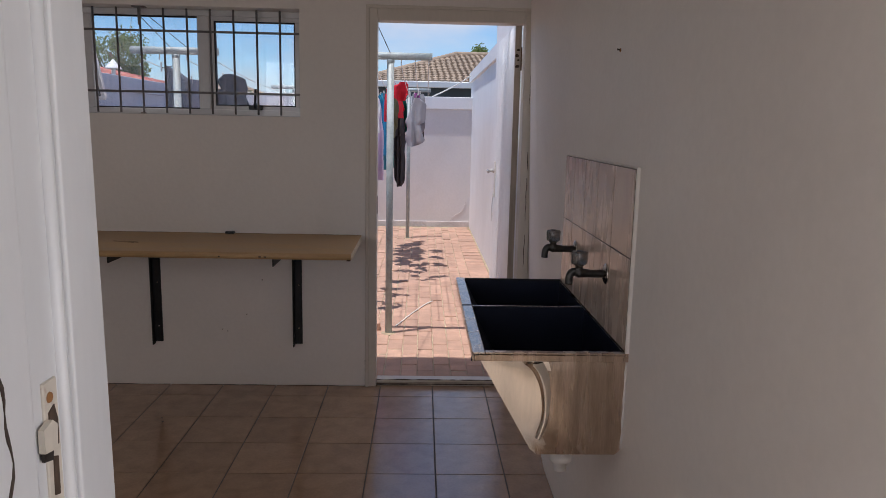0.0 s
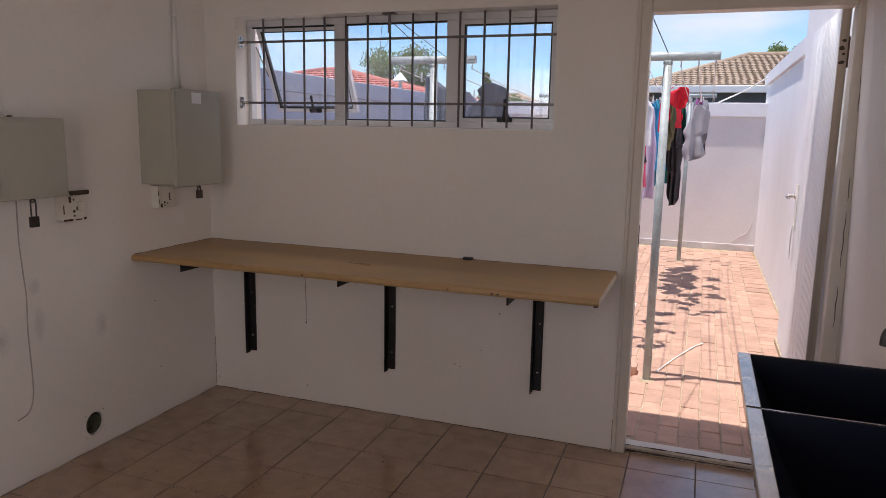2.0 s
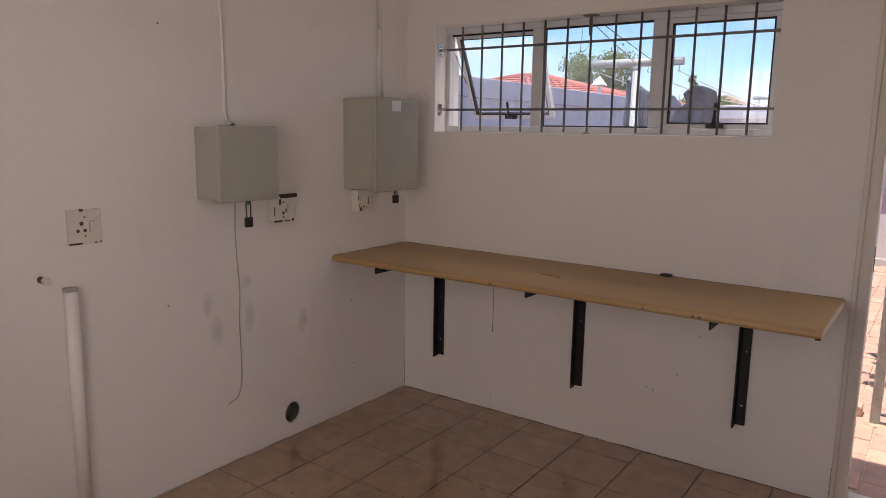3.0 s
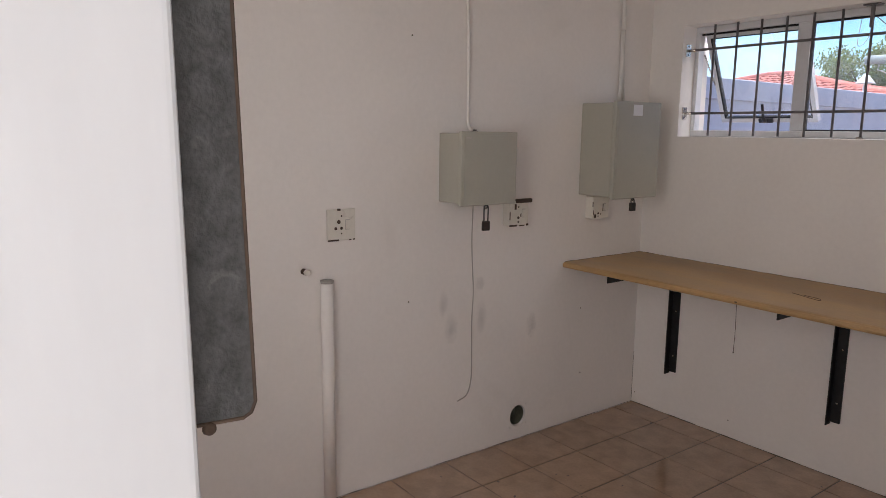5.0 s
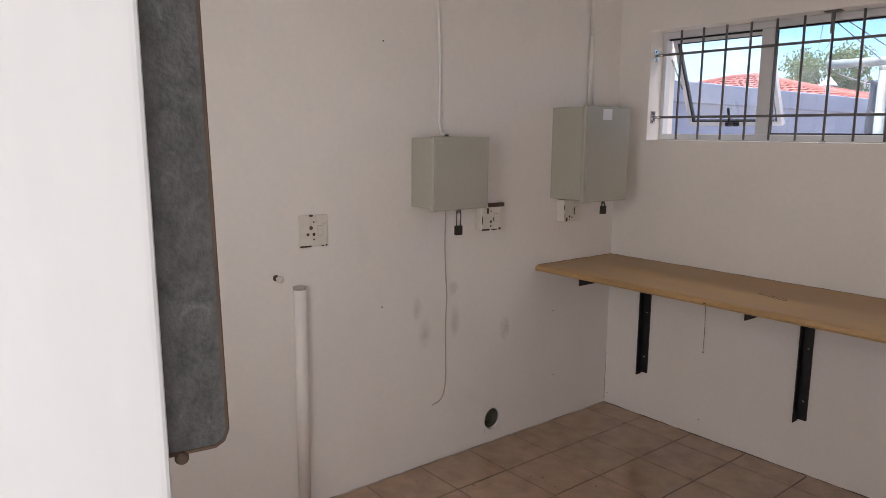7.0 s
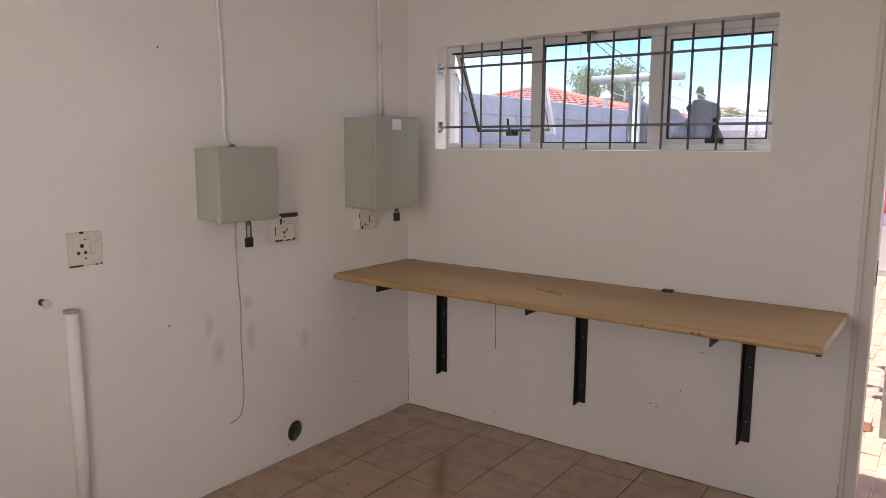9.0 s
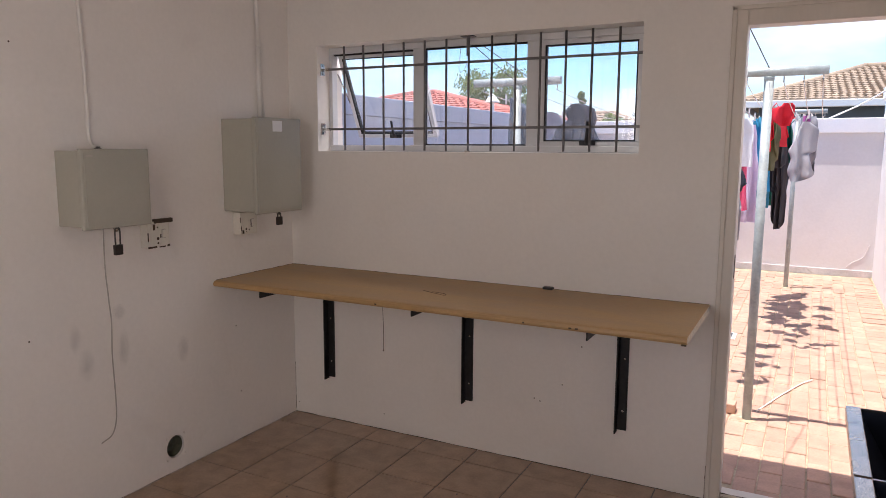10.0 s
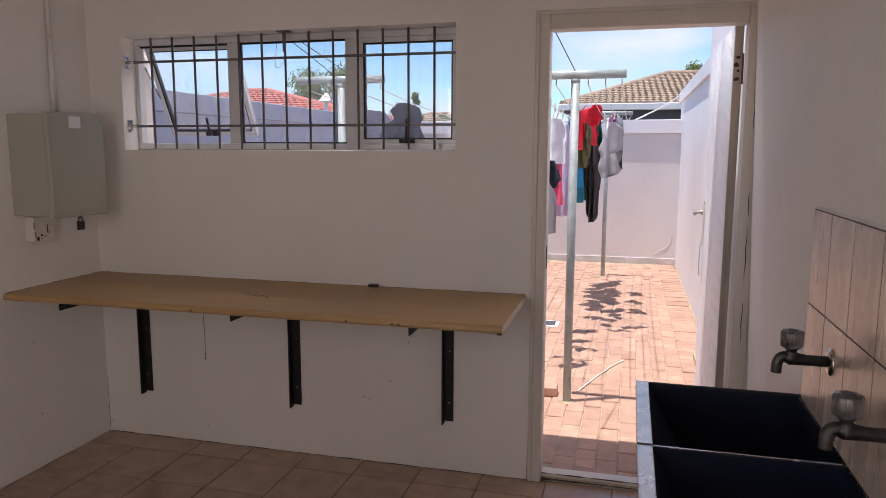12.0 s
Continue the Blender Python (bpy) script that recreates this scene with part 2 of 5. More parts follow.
ROOF_RED = mat("red_roof_tile", (0.46, 0.15, 0.11), 0.8, var=0.2, scale=3, fine=30, bump=0.2, island=0.12, spots=0.2, spot_colour=(0.28, 0.12, 0.09))
SLATE_WALL = mat("slate_grey_wall", (0.10, 0.12, 0.145), 0.8, var=0.1)
LEAF = mat("leaves", (0.12, 0.165, 0.05), 0.6, var=0.4, scale=2, island=0.5, bump=0)
n_, l_ = LEAF.node_tree.nodes, LEAF.node_tree.links
thin, both = n_.new("ShaderNodeBsdfTranslucent"), n_.new("ShaderNodeMixShader")
thin.inputs["Color"].default_value = (0.22, 0.30, 0.07, 1)
l_.new(n_["Principled BSDF"].outputs[0], both.inputs[1])
l_.new(thin.outputs[0], both.inputs[2])
l_.new(both.outputs[0], n_["Material Output"].inputs[0])
BARK = mat("bark", (0.12, 0.085, 0.06), 0.9, var=0.3, scale=8, bump=0.5)


def cloth(name, colour):
    return mat(name, colour, 0.9, var=0.12, scale=5, fine=140, bump=0.12)


# ---- helpers for shapes ----
def bm_box(bm, x0, x1, y0, y1, z0, z1, bevel=0.0, segments=1):
    vs = [bm.verts.new(c) for c in ((x0, y0, z0), (x1, y0, z0), (x1, y1, z0), (x0, y1, z0), (x0, y0, z1), (x1, y0, z1), (x1, y1, z1), (x0, y1, z1))]
    fs = [bm.faces.new([vs[i] for i in f]) for f in ((0, 3, 2, 1), (4, 5, 6, 7), (0, 1, 5, 4), (1, 2, 6, 5), (2, 3, 7, 6), (3, 0, 4, 7))]
    if bevel:
        es = list({e for f in fs for e in f.edges})
        bmesh.ops.bevel(bm, geom=es, offset=bevel, segments=segments, profile=0.6, affect="EDGES")
    return bm


def box(x0, x1, y0, y1, z0, z1, bevel=0.0, segments=1):
    return bm_box(bmesh.new(), x0, x1, y0, y1, z0, z1, bevel, segments)


def bm_tube(bm, points, radius, sides=10, caps=True):
    """A round bar along points; radius is one number or one a point."""
    pts = [Vector(p) for p in points]
    rs = radius if isinstance(radius, (list, tuple)) else [radius] * len(pts)
    rings = []
    up = None
    for i, p in enumerate(pts):
        way = (pts[min(i + 1, len(pts) - 1)] - pts[max(i - 1, 0)]).normalized()
        if up is None:
            up = way.orthogonal().normalized()
        side = way.cross(up).normalized()
        up = side.cross(way).normalized()
        rings.append([bm.verts.new(p + rs[i] * (math.cos(a) * up + math.sin(a) * side)) for a in (2 * math.pi * k / sides for k in range(sides))])
    for a, b in zip(rings, rings[1:]):
        for k in range(sides):
            f = bm.faces.new((a[k], a[(k + 1) % sides], b[(k + 1) % sides], b[k]))
            f.smooth = True
    if caps:
        bm.faces.new(list(reversed(rings[0])))
        bm.faces.new(rings[-1])
    return bm


def tube(points, radius, sides=10):
    return bm_tube(bmesh.new(), points, radius, sides)


def bm_lathe(bm, base, axis, profile, sides=20):
    """profile: (distance along axis, radius) from base."""
    axis = Vector(axis).normalized()
    return bm_tube(bm, [Vector(base) + axis * d for d, _ in profile], [r for _, r in profile], sides)


def bend(points, n=6):
    """A smooth line through the points."""
    p = [Vector(q) for q in points]
    p = [2 * p[0] - p[1]] + p + [2 * p[-1] - p[-2]]
    out = []
    for i in range(1, len(p) - 2):
        for k in range(n):
            t = k / n
            out.append(0.5 * (2 * p[i] + (p[i + 1] - p[i - 1]) * t + (2 * p[i - 1] - 5 * p[i] + 4 * p[i + 1] - p[i + 2]) * t * t
                              + (3 * p[i] - p[i - 1] - 3 * p[i + 1] + p[i + 2]) * t ** 3))
    return out + [p[-2]]


def bm_prism(bm, outline, way):
    """A flat outline (list of points) pushed along the vector way."""
    way = Vector(way)
    a = [bm.verts.new(Vector(p)) for p in outline]
    b = [bm.verts.new(Vector(p) + way) for p in outline]
    bm.faces.new(a)
    bm.faces.new(list(reversed(b)))
    for i in range(len(a)):
        j = (i + 1) % len(a)
        bm.faces.new((a[j], a[i], b[i], b[j]))
    bmesh.ops.recalc_face_normals(bm, faces=bm.faces[:])
    return bm


def mesh_ob(name, bm, material):
    me = bpy.data.meshes.new(name)
    bm.to_mesh(me)
    bm.free()
    me.materials.append(material)
    return new(name, me)


def solid(name, bm, material, label="", category="", group="", kind=""):
    return tagged(mesh_ob(name, bm, material), label, category, group, kind)


def thing(name, place, label, category, group="", kind=""):
    ob = tagged(new(name), label, category, group, kind)
    ob.empty_display_size = 0.05
    ob.matrix_basis = Matrix.Translation(place)
    return ob


def part(name, bm, material, parent, label=""):
    ob = mesh_ob(name, bm, material)
    ob.parent = parent
    if parent.type == "EMPTY":
        ob.matrix_parent_inverse = parent.matrix_basis.inverted()
    return tagged(ob, label)


def holed_wall(name, axis, at0, at1, us, zs, openings, material, label):
    """A wall with openings right through it: cells of the cuts us and zs, less the openings (u0, u1, z0, z1)."""
    bm = bmesh.new()

    def filled(i, j):
        if not (0 <= i < len(us) - 1 and 0 <= j < len(zs) - 1):
            return False
        u, z = (us[i] + us[i + 1]) / 2, (zs[j] + zs[j + 1]) / 2
        return not any(a < u < b and c < z < d for a, b, c, d in openings)

    def p(u, v, z):
        return bm.verts.new((u, v, z) if axis == "y" else (v, u, z))

    def quad(*c):
        bm.faces.new([p(*q) for q in c])

    for i in range(len(us) - 1):
        for j in range(len(zs) - 1):
            if not filled(i, j):
                continue
            a, b, c, d = us[i], us[i + 1], zs[j], zs[j + 1]
            quad((a, at0, c), (b, at0, c), (b, at0, d), (a, at0, d))
            quad((a, at1, c), (a, at1, d), (b, at1, d), (b, at1, c))
            if not filled(i - 1, j):
                quad((a, at0, c), (a, at0, d), (a, at1, d), (a, at1, c))
            if not filled(i + 1, j):
                quad((b, at0, c), (b, at1, c), (b, at1, d), (b, at0, d))
            if not filled(i, j - 1):
                quad((a, at0, c), (a, at1, c), (b, at1, c), (b, at0, c))
            if not filled(i, j + 1):
                quad((a, at0, d), (b, at0, d), (b, at1, d), (a, at1, d))
    bmesh.ops.remove_doubles(bm, verts=bm.verts[:], dist=0.0005)
    bmesh.ops.recalc_face_normals(bm, faces=bm.faces[:])
    return solid(name, bm, material, label, "wall", kind="structure")


# ---- the room's shell ----
LX, RX, NY, FY, OY, TOP = -2.641, 0.520, 0.86, 4.070, 4.300, 2.62
WIN = (-2.445, -0.705, 1.524, 2.087)
DOOR = (-0.335, 0.566, -0.07, 2.105)
wall_far = holed_wall("wall_far", "y", FY, OY, [LX - 0.2, WIN[0], WIN[1], DOOR[0], DOOR[1], RX + 0.2], [-0.3, DOOR[2], WIN[2], WIN[3], DOOR[3], TOP],
                      [WIN, DOOR], PLASTER, "scuffed off-white painted plaster wall")
HOLE_Y, HOLE_Z, HOLE_R = 3.171, 0.121, 0.056
wall_left = holed_wall("wall_left", "x", LX - 0.2, LX, [NY - 0.12, HOLE_Y - HOLE_R, HOLE_Y + HOLE_R, FY], [-0.3, HOLE_Z - HOLE_R, HOLE_Z + HOLE_R, TOP],
                       [(HOLE_Y - HOLE_R, HOLE_Y + HOLE_R, HOLE_Z - HOLE_R, HOLE_Z + HOLE_R)], PLASTER, "scuffed off-white painted plaster wall")
# the right wall runs a little outwards and leans in behind the trough
bm = bmesh.new()
rows_ = []
for z in (-0.3, TOP):
    rows_.append([bm.verts.new(p) for p in ((RX, 0.74, z), (RX, 2.95, z), (0.592 - 0.031 * z, FY, z), (RX + 0.2, FY, z), (RX + 0.2, 0.74, z))])
for k in range(5):
    bm.faces.new((rows_[0][k], rows_[0][(k + 1) % 5], rows_[1][(k + 1) % 5], rows_[1][k]))
bm.faces.new(rows_[0])
bm.faces.new(list(reversed(rows_[1])))
bmesh.ops.recalc_face_normals(bm, faces=bm.faces[:])
solid("wall_right", bm, PLASTER, "off-white painted plaster wall with nail holes", "wall", kind="structure")
solid("wall_kitchen", box(RX + 0.2, 1.6, 0.74, 0.86, -0.3, TOP), PLASTER, "plain off-white kitchen wall", "wall", kind="structure")
holed_wall("wall_kitchen_side", "x", 1.4, 1.6, [-2.7, -1.22, 0.68, 0.74], [-0.3, 0.75, 2.10, TOP], [(-1.22, 0.68, 0.75, 2.10)], PLASTER, "plain off-white kitchen wall with a window opening")
holed_wall("wall_near", "y", NY - 0.12, NY, [LX, -1.70, -0.85, -0.50, RX], [-0.3, 0.0, 0.90, 2.10, TOP], [(-0.50, RX, 0.0, 2.10), (-1.70, -0.85, 0.90, 2.10)], PLASTER, "plain off-white plaster wall with a doorway and an added lamp opening")
solid("wall_hall", box(-0.80, -0.65, -2.5, NY - 0.12, -0.3, TOP), PLASTER, "plain off-white hall wall", "wall", kind="structure")
holed_wall("wall_hall_end", "y", -2.7, -2.5, [-0.80, -0.60, 0.50, 1.4], [-0.3, 0.75, 2.25, TOP], [(-0.60, 0.50, 0.75, 2.25)], PLASTER, "plain off-white hall wall with a window opening")
solid("ceiling", box(LX - 0.2, 3.4, -2.7, OY, TOP, TOP + 0.1), CEIL, "plain white ceiling", "ceiling", kind="structure")
floor = solid("floor", bm_box(box(LX, RX + 0.07, 0.0, 4.115, -0.3, -0.004), -0.65, 1.4, -2.5, -0.001, -0.3, -0.004), GROUT, "tan ceramic tiled floor with dark grout", "floor", kind="structure")
# unseen floor, made pale to brighten the reflection in the trough's end
KITCHEN = mat("kitchen_floor_vinyl", (0.72, 0.63, 0.52), 0.5, var=0.12, scale=3, bump=0.05)
solid("floor_kitchen", box(-0.649, 1.399, -2.499, 0.735, -0.0035, 0.0), KITCHEN, "pale beige kitchen floor", "floor", kind="structure")
solid("roof", box(-4.2, 3.6, -3.2, 4.53, TOP + 0.1, TOP + 0.22), SLATE_WALL, "house roof slab with a short overhang", "roof", kind="structure")
solid("eave_board", box(-4.2, RX + 0.1, 4.44, 4.52, 2.42, TOP + 0.096), YARD_WHITE, "white painted eave board", "trim", kind="structure")

# round waste hole in the left wall: a ring of plaster fills the square opening, with a pipe sunk in it
bm = bmesh.new()
N = 32
outer, inner, back = [], [], []
for k in range(N):
    a = 2 * math.pi * (k + 0.5) / N
    c, s_ = math.cos(a), math.sin(a)
    q = HOLE_R / max(abs(c), abs(s_))
    outer.append(bm.verts.new((LX - 0.0005, HOLE_Y + q * c, HOLE_Z + q * s_)))
    inner.append(bm.verts.new((LX - 0.0005, HOLE_Y + 0.052 * c, HOLE_Z + 0.055 * s_)))
    back.append(bm.verts.new((LX - 0.14, HOLE_Y + 0.052 * c, HOLE_Z + 0.055 * s_)))
for k in range(N):
    j = (k + 1) % N
    bm.faces.new((outer[k], outer[j], inner[j], inner[k]))
    bm.faces.new((inner[k], inner[j], back[j], back[k]))
part("hole_rim", bm, PLASTER, wall_left)
hole = thing("drain_hole", (LX - 0.03, HOLE_Y, 0.07), "round open drain pipe sunk in the wall", "drain pipe")
bm = bmesh.new()
bm_tube(bm, [(LX - 0.10, HOLE_Y, HOLE_Z), (LX - 0.012, HOLE_Y, HOLE_Z)], 0.050, 28, caps=False)
bm_tube(bm, [(LX - 0.012, HOLE_Y, HOLE_Z), (LX - 0.10, HOLE_Y, HOLE_Z)], 0.046, 28, caps=False)
part("pipe", bm, DARK_OLIVE, hole)
part("stopper", box(LX - 0.075, LX - 0.06, HOLE_Y - 0.045, HOLE_Y + 0.045, HOLE_Z - 0.045, HOLE_Z + 0.045, 0.02, 3), DARK_OLIVE, hole, "dull green-grey plug")

# ---- doorway the walker stands in ----
frame_near = thing("door_frame_near", (-0.45, 0.80, 0), "worn white painted door frame with a strike plate", "door frame", kind="structure")
part("jamb", box(-0.52, -0.394, 0.735, 0.812, -0.003, 2.10, 0.006, 2), GLOSS_WHITE, frame_near)
part("bead", tube([(-0.394, 0.800, -0.003), (-0.394, 0.800, 2.09)], 0.008, 12), GLOSS_WHITE, frame_near)
bm = box(-0.52, -0.383, 0.806, 0.8755, -0.003, 2.10, 0.004, 4)
for v in bm.verts:  # the old frame leans a little
    v.co.y -= 0.014 * (v.co.z - 1.42) if v.co.y > 0.84 else 0.0
part("door_stop", bm, GLOSS_WHITE, frame_near)
part("architrave", box(-0.54, -0.386, 0.66, 0.738, -0.003, 2.14, 0.006, 2), GLOSS_WHITE, frame_near, "white architrave with split paint")
bm = bmesh.new()
pts = [(-0.3855, 0.690 + 0.005 * math.sin(z * 43) + 0.003 * math.sin(z * 91) + 0.02 * (z - 1.2), z) for z in np.linspace(0.95, 1.29, 30)]
bm_tube(bm, pts, [0.0012 + 0.0006 * math.sin(i * 1.7) for i in range(30)], 5)
part("crack", bm, CRACK, frame_near, "dark split in the paint")
strike = part("strike_plate", box(-0.3955, -0.3915, 0.762, 0.787, 1.102, 1.242, 0.001), STAINED_WHITE, frame_near, "painted-over strike plate, rust stained")
part("latch_lip", bm_prism(bmesh.new(), [(-0.3915, 0.748, 1.180), (-0.3915, 0.770, 1.176), (-0.3915, 0.772, 1.200), (-0.3915, 0.764, 1.207), (-0.3915, 0.748, 1.203)], (0.006, 0, 0)), STAINED_WHITE, strike, "painted latch lip")
# shade in the openings and under the lip, set on as dark pieces
part("latch_opening", bm_prism(bmesh.new(), [(-0.3915, 0.766, 1.172), (-0.3915, 0.782, 1.176), (-0.3915, 0.783, 1.200), (-0.3915, 0.778, 1.217), (-0.3915, 0.768, 1.212)], (0.0012, 0, 0)), BROWN, strike, "dark latch opening")
part("latch_shade", bm_prism(bmesh.new(), [(-0.3915, 0.751, 1.170), (-0.3915, 0.766, 1.166), (-0.3915, 0.768, 1.1755), (-0.3915, 0.750, 1.1795)], (0.003, 0, 0)), BRASS_DARK, strike, "underside of the latch, its shade set on as a dark piece")
part("bolt_slot", bm_prism(bmesh.new(), [(-0.3915, 0.769, 1.128), (-0.3915, 0.778, 1.125), (-0.3915, 0.779, 1.164), (-0.3915, 0.771, 1.167)], (0.0012, 0, 0)), BROWN, strike, "dark bolt slot")
for z in (1.226, 1.113):
    part("screw", bm_lathe(bmesh.new(), (-0.3918, 0.772, z), (1, 0, 0), [(0, 0.0055), (0.0015, 0.005), (0.0022, 0.003)], 12), RUST, strike, "rusted screw head")
plate = part("steel_strip", bm_prism(bmesh.new(), [(-0.4045, 0.845, 1.4270), (-0.4045, 0.872, 1.4255), (-0.4045, 0.8765, 1.4220), (-0.4045, 0.884, 1.4215), (-0.4045, 0.8980, 1.4205), (-0.4045, 0.9014, 1.4222), (-0.4045, 0.9030, 1.4260), (-0.4045, 0.8845, 2.06), (-0.4045, 0.84, 2.06)], (0.0045, 0, 0)), GALV, frame_near, "dull galvanised steel strip")
part("strip_edge", tube([(-0.4000, 0.8848, 2.06), (-0.4000, 0.9030, 1.4265), (-0.4000, 0.9012, 1.4222), (-0.4000, 0.8980, 1.4206), (-0.4000, 0.8790, 1.4217)], 0.0008, 6), BROWN, frame_near, "dark rusty edge of the strip")
part("strip_screw", bm_lathe(bmesh.new(), (-0.4002, 0.8845, 1.4195), (1, 0, 0), [(0, 0.0028), (0.0015, 0.0024), (0.0022, 0.0012)], 12), BROWN, frame_near, "rusty screw under the strip")
part("head_jamb", box(-0.383, RX, 0.735, 0.812, 2.07, 2.10), GLOSS_WHITE, frame_near)

# ---- outer door frame, sill and leaf ----
df = thing("door_frame", (0.1, 4.12, 0), "white painted wooden door frame, paint flaking", "door frame", kind="structure")
FX0, FX1, FZ = -0.290, 0.502, 2.040
part("jamb", box(DOOR[0] + 0.001, FX0, 4.064, 4.165, -0.04, 2.104, 0.004), FRAME_CREAM, df)
part("jamb", box(FX1, DOOR[1] - 0.001, 4.064, 4.165, -0.04, 2.104, 0.004), FRAME_CREAM, df)
part("head", box(FX0 + 0.0005, FX1 - 0.0005, 4.064, 4.165, FZ, 2.104, 0.004), FRAME_CREAM, df)
part("architrave", box(DOOR[0] - 0.016, DOOR[0] + 0.004, 4.056, 4.0695, 0.0, 2.112, 0.003), FRAME_CREAM, df)
part("architrave", box(DOOR[0] - 0.016, DOOR[1], 4.056, 4.0695, 2.100, 2.118, 0.003), FRAME_CREAM, df)
bm = bmesh.new()
for z0, z1 in ((1.62, 1.86), (0.98, 1.22), (0.72, 0.9), (1.26, 1.36)):
    bm_tube(bm, [(0.5385 + 0.0015 * math.sin(z * 60), 4.0635, z) for z in np.linspace(z0, z1, 10)], [0.0007 + 0.0012 * math.sin(math.pi * i / 9) for i in range(10)], 5)
part("crack", bm, CRACK, df, "dark split beside the frame")
sill = part("threshold", box(FX0 + 0.001, FX1 - 0.001, 4.092, 4.160, -0.05, 0.034, 0.006, 2), FRAME_CREAM, df, "worn white threshold board")
part("worn_edge", box(FX0 + 0.004, FX1 - 0.004, 4.0885, 4.0918, 0.0005, 0.020), BARE_WOOD, df, "bare weathered wood edge")
part("striker", box(FX0 - 0.0005, FX0 + 0.002, 4.10, 4.125, 1.00, 1.10), BROWN, df)

leaf = thing("outer_door", (0.467, 4.175, 0), "white panelled timber door standing open outwards", "door", kind="structure")
LEAF_M = pose(0.461, 4.172, 0, 0, 0, 90.6)


def leaf_part(name, bm, material, label="", parent=None):
    bmesh.ops.transform(bm, matrix=LEAF_M, verts=bm.verts[:])
    return part(name, bm, material, parent or leaf, label)


# brown backing darkens the grooves between boards, in place of their shade
leaf_part("panel", box(0.0, 0.80, -0.033, -0.006, 0.03, 2.045, 0.002), BARE_WOOD)
leaf_part("back_skin", box(0.0, 0.80, -0.036, -0.0335, 0.03, 2.045), DOOR_WHITE)
x = 0.006
for k, w in enumerate([0.036] * 8 + [0.10, 0.10, 0.10, 0.20]):
    leaf_part("board", box(x, x + w - 0.005, -0.006, 0.0, 0.03, 2.045, 0.0015), DOOR_WHITE)
    x += w
leaf_part("hinge_edge", box(-0.003, -0.0005, -0.034, -0.002, 0.03, 2.045), BARE_WOOD, "unpainted grey-brown door edge")
hinge = leaf_part("hinge", box(-0.006, -0.003, -0.033, -0.003, 1.808, 1.928, 0.001), BARE_WOOD, "pale painted hinge leaf, rusted through")
for z, v, w, h in ((1.914, -0.018, 0.013, 0.009), (1.884, -0.012, 0.015, 0.013), (1.860, -0.020, 0.009, 0.008), (1.826, -0.015, 0.018, 0.011)):
    bm = bmesh.new()
    ring = [(-0.0062, v + w * (0.7 + 0.5 * noise.noise(Vector((k * 1.3, z * 50, 0)))) * math.cos(0.5236 * k), z + h * (0.7 + 0.5 * noise.noise(Vector((k * 1.1, z * 70, 9)))) * math.sin(0.5236 * k)) for k in range(12)]
    leaf_part("screw", bm_prism(bm, ring, (-0.0015, 0, 0)), BROWN, "rust-eaten screw", hinge)
leaf_part("knuckle", tube([(-0.004, -0.0365, 1.805), (-0.004, -0.0365, 1.93)], 0.004, 10), RUSTY_HINGE, "rusty hinge knuckle", hinge)
handle = leaf_part("handle_plate", box(0.742, 0.772, 0.0, 0.010, 1.03, 1.27, 0.004, 2), PVC, "long narrow pale back plate")
leaf_part("lever", tube(bend([(0.757, 0.010, 1.205), (0.757, 0.046, 1.205), (0.752, 0.052, 1.203), (0.700, 0.054, 1.200)]), 0.0095, 12), CHROME, "short steel lever", handle)
leaf_part("rose", bm_lathe(bmesh.new(), (0.757, 0.010, 1.205), (0, 1, 0), [(0, 0.015), (0.008, 0.014), (0.010, 0.010)], 16), CHROME, "", handle)
leaf_part("string_loop", tube(bend([(0.757, 0.012, 1.06), (0.764, 0.016, 0.98), (0.768, 0.015, 0.90), (0.757, 0.014, 0.865), (0.746, 0.015, 0.90), (0.750, 0.016, 0.98), (0.755, 0.012, 1.06)]), 0.0022, 6), PVC, "thin loop of string", handle)

# ---- window ----
win = thing("window_1", (-1.575, 4.19, 1.524), "white aluminium window, one pane pushed open", "window", kind="structure")
WY0, WY1 = 4.176, 4.222
wx0, wx1, wz0, wz1 = WIN
part("window_frame", bm_box(bm_box(box(wx0 + 0.001, wx1 - 0.001, WY0, WY1, wz1 - 0.034, wz1 - 0.001, 0.003), wx0 + 0.001, wx1 - 0.001, WY0, WY1, wz0 + 0.001, wz0 + 0.034, 0.003),
                            wx0 + 0.001, wx0 + 0.024, WY0, WY1, wz0 + 0.034, wz1 - 0.034, 0.002), ALU, win)
part("window_frame", box(wx1 - 0.02, wx1 - 0.001, WY0, WY1, wz0 + 0.034, wz1 - 0.034, 0.002), ALU, win)
M1, M2 = (-1.905, -1.842), (-1.275, -1.212)
for a, b in (M1, M2):
    part("mullion", box(a, b, WY0, WY1, wz0 + 0.034, wz1 - 0.034, 0.003), ALU, win)
part("window_sill", box(wx0 + 0.002, wx1 - 0.002, OY, OY + 0.05, wz0 - 0.03, wz0 + 0.004, 0.004), YARD_WHITE, win)


